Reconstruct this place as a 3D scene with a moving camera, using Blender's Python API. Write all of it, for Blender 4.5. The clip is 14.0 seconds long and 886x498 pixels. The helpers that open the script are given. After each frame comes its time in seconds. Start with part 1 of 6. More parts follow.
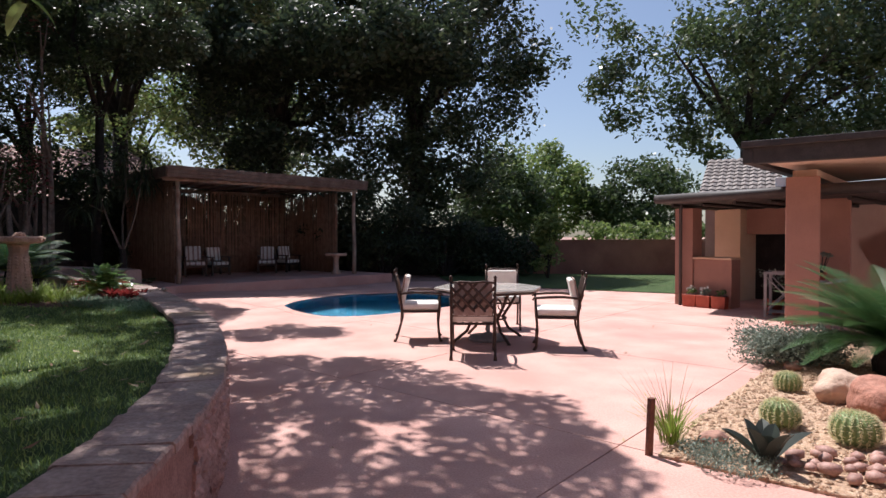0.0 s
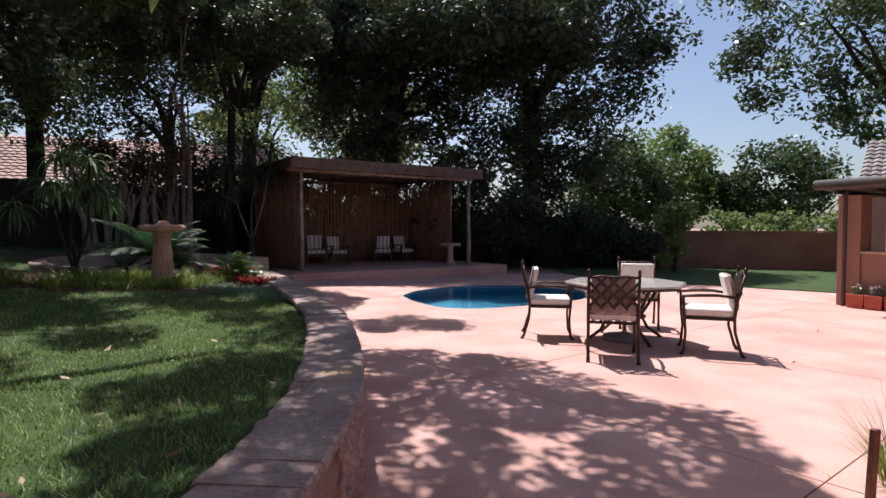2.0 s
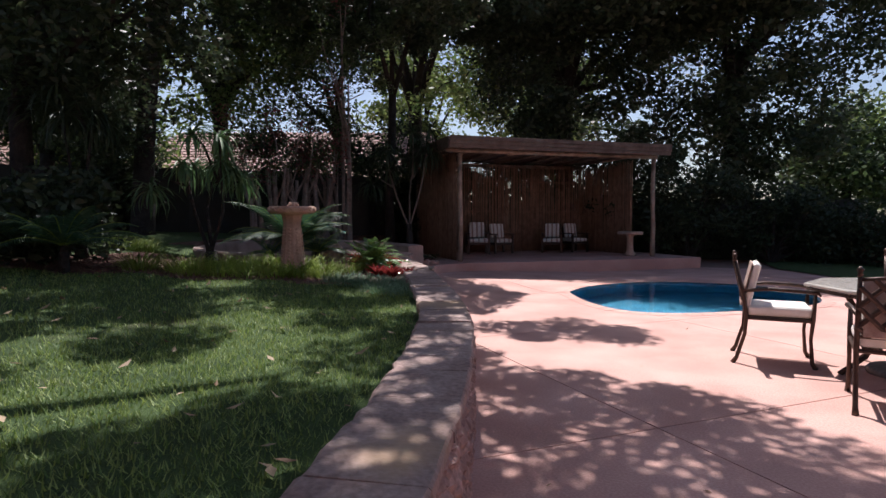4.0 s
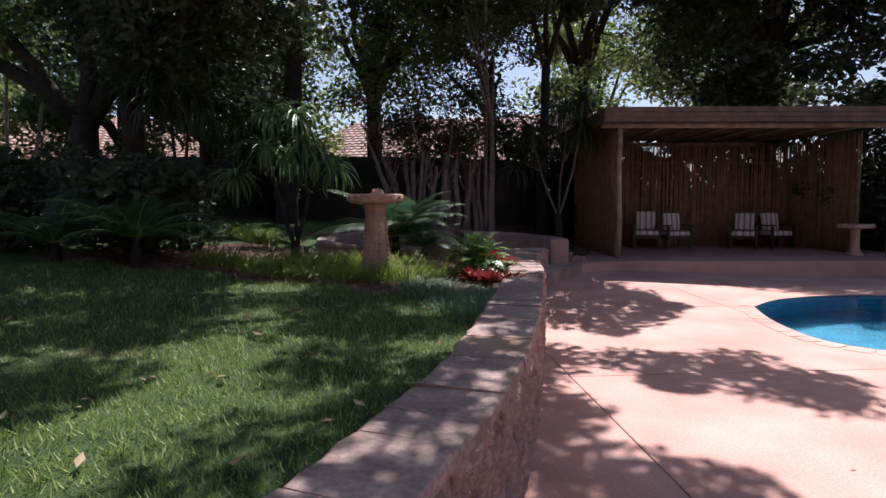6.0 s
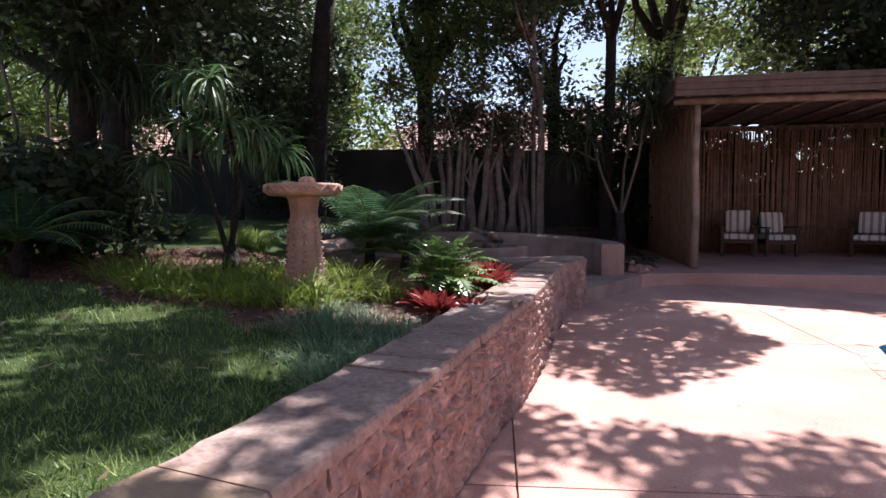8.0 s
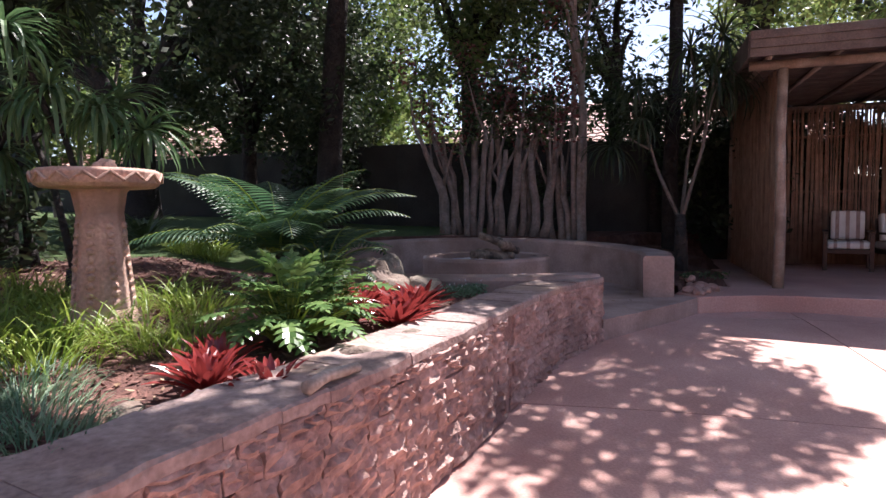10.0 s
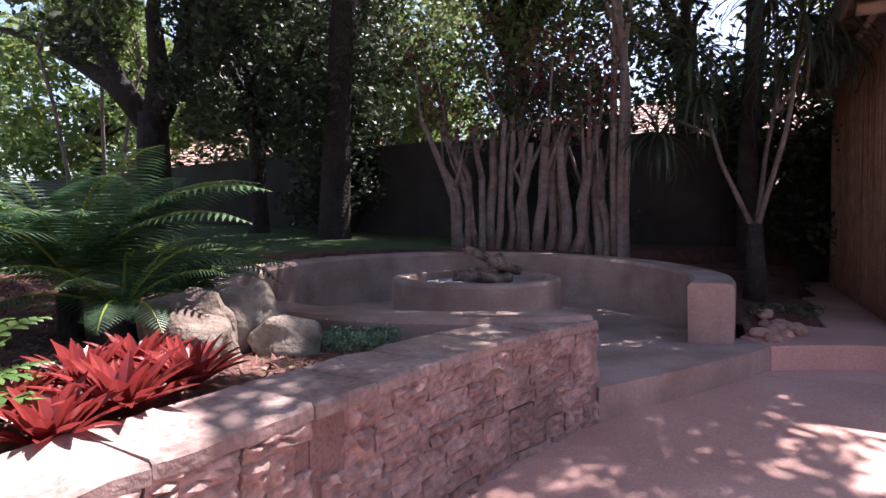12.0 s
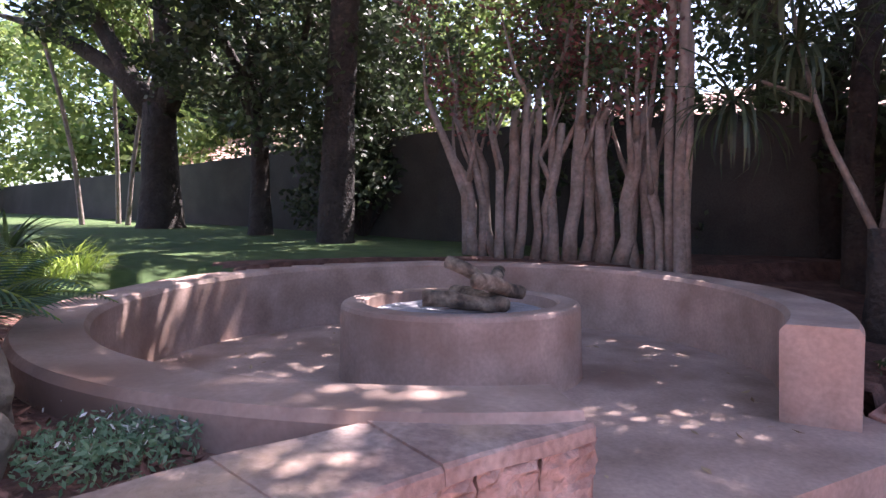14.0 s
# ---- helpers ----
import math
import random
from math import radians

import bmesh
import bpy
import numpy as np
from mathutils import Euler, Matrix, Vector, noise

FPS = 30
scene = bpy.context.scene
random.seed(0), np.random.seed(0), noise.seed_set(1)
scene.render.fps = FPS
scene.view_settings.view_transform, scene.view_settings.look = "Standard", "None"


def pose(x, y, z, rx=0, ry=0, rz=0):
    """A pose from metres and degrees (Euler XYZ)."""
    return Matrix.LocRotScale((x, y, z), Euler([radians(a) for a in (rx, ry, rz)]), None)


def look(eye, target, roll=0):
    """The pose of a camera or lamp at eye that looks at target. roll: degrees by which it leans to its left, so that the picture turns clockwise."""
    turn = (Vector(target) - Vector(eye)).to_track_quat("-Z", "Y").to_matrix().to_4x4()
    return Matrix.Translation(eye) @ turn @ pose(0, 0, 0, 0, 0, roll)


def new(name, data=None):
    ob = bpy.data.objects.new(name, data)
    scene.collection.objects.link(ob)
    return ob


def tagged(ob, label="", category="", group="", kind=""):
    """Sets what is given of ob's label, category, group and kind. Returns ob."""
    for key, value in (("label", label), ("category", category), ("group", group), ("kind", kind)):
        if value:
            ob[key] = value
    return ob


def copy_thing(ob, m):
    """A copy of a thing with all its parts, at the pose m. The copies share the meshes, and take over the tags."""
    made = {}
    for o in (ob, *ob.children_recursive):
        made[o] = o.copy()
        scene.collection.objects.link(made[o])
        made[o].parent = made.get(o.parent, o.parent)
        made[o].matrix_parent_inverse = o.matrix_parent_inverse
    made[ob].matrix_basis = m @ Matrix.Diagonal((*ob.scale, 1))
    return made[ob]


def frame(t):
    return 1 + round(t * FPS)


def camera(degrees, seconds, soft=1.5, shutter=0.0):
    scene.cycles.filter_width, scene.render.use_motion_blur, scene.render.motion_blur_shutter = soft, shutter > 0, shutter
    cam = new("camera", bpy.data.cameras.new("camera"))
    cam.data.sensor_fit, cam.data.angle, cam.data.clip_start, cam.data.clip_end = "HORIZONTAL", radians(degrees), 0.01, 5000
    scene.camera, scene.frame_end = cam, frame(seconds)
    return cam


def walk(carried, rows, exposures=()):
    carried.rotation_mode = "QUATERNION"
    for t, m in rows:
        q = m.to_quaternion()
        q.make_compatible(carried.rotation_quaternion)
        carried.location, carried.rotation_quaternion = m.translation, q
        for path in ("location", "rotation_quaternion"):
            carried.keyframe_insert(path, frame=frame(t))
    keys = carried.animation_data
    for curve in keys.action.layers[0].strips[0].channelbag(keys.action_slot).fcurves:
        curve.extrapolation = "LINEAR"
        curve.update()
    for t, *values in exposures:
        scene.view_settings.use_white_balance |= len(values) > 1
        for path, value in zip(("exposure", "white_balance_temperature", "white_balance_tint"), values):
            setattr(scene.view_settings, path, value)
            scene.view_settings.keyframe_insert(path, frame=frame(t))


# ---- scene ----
cam = camera(74.0, 14.0)
# seconds, place in metres, yaw, pitch, roll
PATH = [
    (0.0, 0.000, 0.000, 1.398, -4.72, -1.14, 0.14),
    (0.5, -0.052, 0.028, 1.407, -2.47, -1.35, -0.01),
    (1.0, -0.130, 0.079, 1.415, -0.12, -1.59, -0.03),
    (1.5, -0.206, 0.200, 1.413, 2.40, -1.81, -0.08),
    (2.0, -0.271, 0.455, 1.390, 5.61, -2.08, -0.10),
    (2.5, -0.316, 0.820, 1.353, 10.10, -2.30, -0.14),
    (3.0, -0.321, 1.239, 1.319, 13.81, -2.56, -0.06),
    (3.5, -0.340, 1.680, 1.301, 17.92, -2.75, -0.04),
    (4.0, -0.385, 2.133, 1.279, 22.65, -3.02, 0.09),
    (6.5, -0.498, 4.471, 1.306, 43.47, -4.35, 0.12),
    (7.0, -0.592, 5.009, 1.293, 45.72, -4.37, 0.10),
    (9.5, -1.294, 7.567, 1.193, 56.44, -3.59, 0.60),
    (10.0, -1.475, 8.059, 1.201, 58.78, -3.64, 0.55),
    (10.5, -1.688, 8.527, 1.198, 60.58, -3.58, 0.59),
    (11.0, -1.936, 8.991, 1.181, 62.65, -3.32, 0.50),
    (11.5, -2.206, 9.414, 1.169, 65.17, -2.82, 0.41),
    (12.0, -2.460, 9.806, 1.163, 67.02, -2.59, 0.36),
    (12.5, -2.725, 10.114, 1.153, 68.59, -2.51, 0.16),
    (13.0, -3.039, 10.451, 1.148, 70.31, -2.36, 0.27),
    (13.5, -3.347, 10.719, 1.140, 71.79, -2.20, 0.05),
    (14.0, -3.686, 10.968, 1.140, 73.17, -2.20, -0.14),
]
walk(cam, [(t, pose(x, y, z, 90 + pitch, roll, yaw)) for t, x, y, z, yaw, pitch, roll in PATH],
     exposures=[(0.0, 0.45, 6250, 15), (4.0, 0.4, 6250, 17), (7.0, 0.75, 6300, 18), (9.5, 1.4, 6300, 19), (11.0, 1.5, 6350, 26), (12.5, 2.0, 6350, 24), (14.0, 2.7, 6400, 28)])

# ---- light ----
SUN_WAY = Vector((-0.235, 0.458, 0.93)).normalized()
sun_data = bpy.data.lights.new("sun", "SUN")
sun_data.energy, sun_data.angle, sun_data.color = 5.0, radians(0.53), (1.0, 0.96, 0.91)
sun = new("sun", sun_data)
sun.matrix_world = look(SUN_WAY * 60, (0, 0, 0))
world = bpy.data.worlds.new("sky")
scene.world = world
world.use_nodes = True
wn = world.node_tree
sky = wn.nodes.new("ShaderNodeTexSky")
sky.sky_type, sky.sun_disc = "NISHITA", False
sky.sun_elevation = math.asin(SUN_WAY.z)
sky.sun_rotation = math.atan2(SUN_WAY.x, SUN_WAY.y)
sky.air_density, sky.dust_density = 1.0, 1.5
wn.links.new(sky.outputs[0], wn.nodes["Background"].inputs[0])
wn.nodes["Background"].inputs[1].default_value = 0.088

# ---- helpers of this scene ----
RNG = np.random.default_rng(7)


def rnd(a, b):
    return random.uniform(a, b)


def smooth01(a, b, v):
    u = min(1.0, max(0.0, (v - a) / (b - a)))
    return u * u * (3 - 2 * u)


class Buf:
    """Collects vertices and faces for one mesh."""

    def __init__(self):
        self.v, self.f = [], []

    def add(self, verts, faces):
        k = len(self.v)
        self.v.extend([tuple(p) for p in verts])
        self.f.extend([tuple(i + k for i in q) for q in faces])
        return self

    def box(self, c, s, rz=0.0, taper=1.0):
        cs, sn = math.cos(radians(rz)), math.sin(radians(rz))
        pts = []
        for z, k in ((-0.5, 1.0), (0.5, taper)):
            for x, y in ((-0.5, -0.5), (0.5, -0.5), (0.5, 0.5), (-0.5, 0.5)):
                px, py = x * s[0] * k, y * s[1] * k
                pts.append((c[0] + cs * px - sn * py, c[1] + sn * px + cs * py, c[2] + z * s[2]))
        return self.add(pts, [(3, 2, 1, 0), (4, 5, 6, 7), (0, 1, 5, 4), (1, 2, 6, 5), (2, 3, 7, 6), (3, 0, 4, 7)])

    def tube(self, pts, radii, n=8, cap=True):
        pts = [Vector(p) for p in pts]
        if not hasattr(radii, "__len__"):
            radii = [radii] * len(pts)
        rings, side = [], None
        for i, p in enumerate(pts):
            way = (pts[min(i + 1, len(pts) - 1)] - pts[max(i - 1, 0)]).normalized()
            if side is None or abs(side.dot(way)) > 0.95:
                side = way.orthogonal().normalized()
            side = (side - way * side.dot(way)).normalized()
            up = way.cross(side)
            rings += [p + (side * math.cos(2 * math.pi * k / n) + up * math.sin(2 * math.pi * k / n)) * radii[i] for k in range(n)]
        faces = [(i * n + k, i * n + (k + 1) % n, (i + 1) * n + (k + 1) % n, (i + 1) * n + k) for i in range(len(pts) - 1) for k in range(n)]
        if cap:
            faces += [tuple(range(n - 1, -1, -1)), tuple((len(pts) - 1) * n + k for k in range(n))]
        return self.add(rings, faces)

    def lathe(self, profile, c=(0, 0, 0), n=24, flat=0.0):
        """profile: radius and height, from the bottom to the top."""
        v = [(c[0] + r * math.cos(2 * math.pi * (k + flat) / n), c[1] + r * math.sin(2 * math.pi * (k + flat) / n), c[2] + z) for r, z in profile for k in range(n)]
        f = [(i * n + k, i * n + (k + 1) % n, (i + 1) * n + (k + 1) % n, (i + 1) * n + k) for i in range(len(profile) - 1) for k in range(n)]
        f += [tuple(range(n - 1, -1, -1)), tuple((len(profile) - 1) * n + k for k in range(n))]
        return self.add(v, f)

    def strap(self, p, yaw, rise, length, width, droop, n=5, keel=0.0, tip=0.05):
        """A long leaf that starts at p, rises and droops."""
        p, v, f = Vector(p), [], []
        side = Vector((-math.sin(yaw), math.cos(yaw), 0))
        a, step = rise, length / n
        for i in range(n + 1):
            w = width * (tip + (1 - tip) * math.sin(math.pi * min(1, 0.18 + 0.82 * i / n)) ** 0.8)
            v += [p - side * w / 2 + Vector((0, 0, keel * w)), p, p + side * w / 2 + Vector((0, 0, keel * w))]
            p = p + Vector((math.cos(yaw) * math.cos(a), math.sin(yaw) * math.cos(a), math.sin(a))) * step
            a -= droop / n
        for i in range(n):
            f += [(3 * i, 3 * i + 1, 3 * i + 4, 3 * i + 3), (3 * i + 1, 3 * i + 2, 3 * i + 5, 3 * i + 4)]
        return self.add(v, f)

    def rock(self, c, s, seed, n=3, rough=0.16, rz=0.0, flat=0.0):
        bm = bmesh.new()
        bmesh.ops.create_icosphere(bm, subdivisions=n, radius=1.0)
        cs, sn = math.cos(rz), math.sin(rz)
        vs = []
        for q in bm.verts:
            d = q.co.normalized()
            k = 1 + rough * noise.noise(d * 1.3 + Vector((seed * 7.1, seed, 0))) * 2 + rough * 0.35 * noise.noise(d * 4 + Vector((seed, 3, 0)))
            x, y, z = d.x * k * s[0], d.y * k * s[1], max(d.z * k, -1 + flat) * s[2]
            vs.append((c[0] + cs * x - sn * y, c[1] + sn * x + cs * y, c[2] + z))
        fs = [tuple(q.index for q in g.verts) for g in bm.faces]
        bm.free()
        return self.add(vs, fs)

    def mesh(self, name, smooth=False):
        me = bpy.data.meshes.new(name)
        me.from_pydata(self.v, [], self.f)
        if smooth:
            me.polygons.foreach_set("use_smooth", [True] * len(me.polygons))
        me.update()
        return me


def part(name, shape, material, parent=None, label="", smooth=False, at=None):
    """Links a shape as one mesh object, under a thing or a part."""
    me = shape if isinstance(shape, bpy.types.Mesh) else shape.mesh(name, smooth)
    if material is not None and not me.materials:
        me.materials.append(material)
    ob = new(name, me)
    if parent is not None:
        ob.parent = parent
    if at is not None:
        ob.matrix_basis = at
    if label:
        ob["label"] = label
    return ob


def thing(name, place, label, category, group="", kind="", rz=0.0):
    ob = new(name)
    ob.empty_display_size = 0.1
    ob.matrix_basis = pose(*place, 0, 0, rz)
    return tagged(ob, label, category, group, kind)


def bevel(shape, width, segments=2):
    """The shape with all its sharp edges rounded."""
    bm = bmesh.new()
    me = shape.mesh("tmp")
    bm.from_mesh(me)
    bpy.data.meshes.remove(me)
    bmesh.ops.recalc_face_normals(bm, faces=bm.faces)
    bmesh.ops.bevel(bm, geom=[e for e in bm.edges if len(e.link_faces) == 2 and e.calc_face_angle(0) > 0.5], offset=width, segments=segments, affect="EDGES", profile=0.5)
    out = bpy.data.meshes.new("shape")
    bm.to_mesh(out)
    bm.free()
    return out


def curve_points(pts, step):
    """Even points along a smooth line through pts."""
    pts = [Vector(p) for p in pts]
    dense = []
    for i in range(len(pts) - 1):
        a, b, c, d = pts[max(i - 1, 0)], pts[i], pts[i + 1], pts[min(i + 2, len(pts) - 1)]
        for k in range(20):
            u = k / 20
            dense.append(0.5 * (2 * b + (c - a) * u + (2 * a - 5 * b + 4 * c - d) * u * u + (3 * b - a - 3 * c + d) * u ** 3))
    dense.append(pts[-1])
    out, run = [dense[0]], 0.0
    for a, b in zip(dense, dense[1:]):
        left = (b - a).length
        while run + left >= step:
            a = a + (b - a) * ((step - run) / (b - a).length)
            out.append(a.copy())
            left, run = (b - a).length, 0.0
        run += left
    return out


def inside(x, y, poly):
    hit = False
    for (ax, ay), (bx, by) in zip(poly, poly[1:] + poly[:1]):
        if (ay > y) != (by > y) and x < (bx - ax) * (y - ay) / (by - ay) + ax:
            hit = not hit
    return hit


def filled(loops, z):
    """A flat sheet: the first loop is its edge, the others are holes."""
    bm = bmesh.new()
    for loop in loops:
        vs = [bm.verts.new((x, y, z)) for x, y in loop]
        for a, b in zip(vs, vs[1:] + vs[:1]):
            bm.edges.new((a, b))
    bmesh.ops.triangle_fill(bm, use_beauty=True, use_dissolve=False, edges=bm.edges)
    bmesh.ops.recalc_face_normals(bm, faces=bm.faces)
    if bm.faces and sum(f.normal.z for f in bm.faces) < 0:
        bmesh.ops.reverse_faces(bm, faces=bm.faces)
    return bm


def prism(poly, z0, z1):
    n = len(poly)
    return Buf().add([(x, y, z0) for x, y in poly] + [(x, y, z1) for x, y in poly],
                     [tuple(range(n - 1, -1, -1)), tuple(range(n, 2 * n))] + [(i, (i + 1) % n, n + (i + 1) % n, n + i) for i in range(n)])


# ---- materials ----
def mat(name, c1, c2, scale=4.0, rough=0.8, bump=0.3, fine=60.0, metallic=0.0, c3=None, spread=0.0, detail=8.0, stain=0.5, bump_size=0.01, grain=0.55):
    """Two colours mixed by noise at two scales, a third for stains, each piece a little different, with fine relief."""
    m = bpy.data.materials.new(name)
    m.use_nodes = True
    nt, N = m.node_tree, m.node_tree.nodes
    b = N["Principled BSDF"]
    co = N.new("ShaderNodeTexCoord")
    geo = N.new("ShaderNodeNewGeometry")
    n1, n2 = N.new("ShaderNodeTexNoise"), N.new("ShaderNodeTexNoise")
    for n, s in ((n1, scale), (n2, fine)):
        n.inputs["Scale"].default_value, n.inputs["Detail"].default_value = s, detail
        nt.links.new(geo.outputs["Position"], n.inputs["Vector"])
    r1 = N.new("ShaderNodeValToRGB")
    r1.color_ramp.elements[0].position, r1.color_ramp.elements[1].position = 0.33, 0.67
    r1.color_ramp.elements[0].color, r1.color_ramp.elements[1].color = (*c1, 1), (*c2, 1)
    nt.links.new(n1.outputs[0], r1.inputs[0])
    last = r1.outputs[0]
    mix = N.new("ShaderNodeMix")
    mix.data_type, mix.blend_type = "RGBA", "OVERLAY"
    mix.inputs[0].default_value = grain
    nt.links.new(last, mix.inputs[6])
    nt.links.new(n2.outputs[0], mix.inputs[7])
    last = mix.outputs[2]
    if c3:
        n3 = N.new("ShaderNodeTexNoise")
        n3.inputs["Scale"].default_value, n3.inputs["Detail"].default_value = scale * 0.3, 6
        nt.links.new(geo.outputs["Position"], n3.inputs["Vector"])
        r3 = N.new("ShaderNodeValToRGB")
        r3.color_ramp.elements[0].position, r3.color_ramp.elements[1].position = stain, stain + 0.16
        nt.links.new(n3.outputs[0], r3.inputs[0])
        mx = N.new("ShaderNodeMix")
        mx.data_type = "RGBA"
        mx.inputs[7].default_value = (*c3, 1)
        nt.links.new(r3.outputs[0], mx.inputs[0])
        nt.links.new(last, mx.inputs[6])
        last = mx.outputs[2]
    if spread:
        info = N.new("ShaderNodeObjectInfo")
        add = N.new("ShaderNodeMath")
        add.operation = "ADD"
        nt.links.new(info.outputs["Random"], add.inputs[0])
        nt.links.new(geo.outputs["Random Per Island"], add.inputs[1])
        rng = N.new("ShaderNodeMapRange")
        rng.inputs[1].default_value, rng.inputs[2].default_value = 0, 2
        rng.inputs[3].default_value, rng.inputs[4].default_value = 1 - spread, 1 + spread
        nt.links.new(add.outputs[0], rng.inputs[0])
        hsv = N.new("ShaderNodeHueSaturation")
        nt.links.new(rng.outputs[0], hsv.inputs["Value"])
        nt.links.new(last, hsv.inputs["Color"])
        last = hsv.outputs[0]
    nt.links.new(last, b.inputs["Base Color"])
    b.inputs["Roughness"].default_value, b.inputs["Metallic"].default_value = rough, metallic
    if bump:
        bp = N.new("ShaderNodeBump")
        bp.inputs["Strength"].default_value, bp.inputs["Distance"].default_value = bump, bump_size
        nt.links.new(n2.outputs[0], bp.inputs["Height"])
        nt.links.new(bp.outputs[0], b.inputs["Normal"])
    return m


def leaf_mat(name, c1, c2, rough=0.45, through_light=0.35):
    """Leaves: each one its own shade, part of the light passes through."""
    m = bpy.data.materials.new(name)
    m.use_nodes = True
    nt, N = m.node_tree, m.node_tree.nodes
    b, out = N["Principled BSDF"], N["Material Output"]
    geo = N.new("ShaderNodeNewGeometry")
    ramp = N.new("ShaderNodeValToRGB")
    ramp.color_ramp.elements[0].color, ramp.color_ramp.elements[1].color = (*c1, 1), (*c2, 1)
    nt.links.new(geo.outputs["Random Per Island"], ramp.inputs[0])
    nt.links.new(ramp.outputs[0], b.inputs["Base Color"])
    b.inputs["Roughness"].default_value = rough
    tr = N.new("ShaderNodeBsdfTranslucent")
    nt.links.new(ramp.outputs[0], tr.inputs[0])
    mx = N.new("ShaderNodeMixShader")
    mx.inputs[0].default_value = through_light
    nt.links.new(b.outputs[0], mx.inputs[1])
    nt.links.new(tr.outputs[0], mx.inputs[2])
    nt.links.new(mx.outputs[0], out.inputs[0])
    return m


M_PAVE = mat("coloured_concrete", (0.515, 0.285, 0.235), (0.665, 0.40, 0.335), 1.3, 0.82, 0.25, 70, c3=(0.45, 0.25, 0.21), spread=0.05, stain=0.56, grain=0.4)
M_BED = mat("joint_sand", (0.30, 0.17, 0.135), (0.40, 0.24, 0.19), 8, 0.95)
M_SOIL = mat("bark_mulch", (0.07, 0.028, 0.022), (0.16, 0.075, 0.055), 9, 0.95, 0.9, 45, c3=(0.26, 0.14, 0.11), stain=0.55, bump_size=0.03)
M_LAWN = mat("lawn_ground", (0.03, 0.065, 0.012), (0.07, 0.12, 0.028), 5, 0.95, 0.9, 120, c3=(0.10, 0.095, 0.04), stain=0.60, bump_size=0.03)
M_GRASS = leaf_mat("grass_blade", (0.09, 0.175, 0.03), (0.34, 0.42, 0.12), 0.6, 0.3)
M_STONE = mat("rock_faced_stone", (0.33, 0.195, 0.162), (0.50, 0.335, 0.285), 7, 0.9, 0.9, 28, c3=(0.27, 0.165, 0.14), spread=0.22, stain=0.55, bump_size=0.03)
M_CAP = mat("coping_stone", (0.28, 0.185, 0.16), (0.42, 0.31, 0.27), 5, 0.85, 0.6, 40, c3=(0.50, 0.34, 0.22), spread=0.2, stain=0.58, bump_size=0.015)
M_MORTAR = mat("mortar", (0.27, 0.155, 0.13), (0.37, 0.225, 0.19), 12, 0.95, 0.6, 80)
M_PLASTER = mat("pit_plaster", (0.30, 0.20, 0.165), (0.49, 0.35, 0.30), 2.6, 0.8, 0.12, 45, c3=(0.23, 0.135, 0.10), stain=0.54, grain=0.3)
M_RENDER = mat("terracotta_plaster", (0.36, 0.195, 0.15), (0.43, 0.24, 0.185), 2, 0.85, 0.25, 120)
M_CREAM = mat("cream_plaster", (0.62, 0.46, 0.30), (0.70, 0.54, 0.37), 2, 0.85, 0.2, 120)
M_CEIL = mat("veranda_boards", (0.62, 0.48, 0.36), (0.72, 0.57, 0.44), 2, 0.7, 0.2, 90)
M_FASCIA = mat("dark_fascia", (0.034, 0.029, 0.027), (0.058, 0.05, 0.046), 6, 0.6, 0.2, 60)
# grey boundary plaster with the trees' deep shade put into its colour
M_BOUND = mat("shade_toned_boundary_plaster", (0.030, 0.030, 0.027), (0.055, 0.053, 0.047), 1.5, 0.9, 0.4, 50, c3=(0.022, 0.024, 0.018), stain=0.52)
M_RED_WALL = mat("red_boundary_plaster", (0.20, 0.095, 0.07), (0.27, 0.14, 0.10), 1.5, 0.9, 0.3, 50)
M_TILE = mat("roof_tile", (0.33, 0.19, 0.155), (0.48, 0.32, 0.275), 3, 0.8, 0.4, 40, spread=0.18)
M_TILE_GREY = mat("weathered_roof_tile", (0.17, 0.145, 0.135), (0.27, 0.24, 0.22), 3, 0.85, 0.4, 40, spread=0.18)
M_WHITE = mat("white_plaster", (0.66, 0.63, 0.60), (0.74, 0.71, 0.68), 2, 0.8, 0.2, 60)
M_POLE = mat("gum_pole", (0.28, 0.20, 0.15), (0.42, 0.32, 0.25), 6, 0.8, 0.5, 60, c3=(0.18, 0.12, 0.09))
M_LATH = mat("lath_screen", (0.24, 0.135, 0.085), (0.38, 0.235, 0.155), 6, 0.75, 0.3, 80, spread=0.3)
M_THATCH = mat("roof_board", (0.10, 0.065, 0.052), (0.17, 0.12, 0.095), 5, 0.85, 0.5, 60, spread=0.15)
M_BARK = mat("dark_bark", (0.022, 0.017, 0.015), (0.045, 0.036, 0.031), 6, 0.95, 1.0, 22, bump_size=0.05)
L_RED = leaf_mat("red_twig_leaf", (0.10, 0.03, 0.03), (0.26, 0.10, 0.09), 0.45, 0.4)
M_CHIP = mat("mulch_chip", (0.10, 0.04, 0.032), (0.24, 0.12, 0.09), 20, 0.95, 0.3, 60, spread=0.4)
M_PALE = mat("pale_bark", (0.15, 0.12, 0.10), (0.25, 0.205, 0.18), 7, 0.85, 0.7, 30, c3=(0.18, 0.14, 0.11), spread=0.1, stain=0.58, bump_size=0.02)
M_STEM = mat("grey_stem", (0.10, 0.08, 0.066), (0.18, 0.145, 0.12), 8, 0.85, 0.6, 30, bump_size=0.02)
M_IRON = mat("bronze_cast_metal", (0.045, 0.028, 0.022), (0.085, 0.052, 0.04), 20, 0.42, 0.2, 150, metallic=0.6)
M_CUSHION = mat("cream_cushion", (0.74, 0.70, 0.64), (0.82, 0.79, 0.74), 10, 0.9, 0.35, 220)
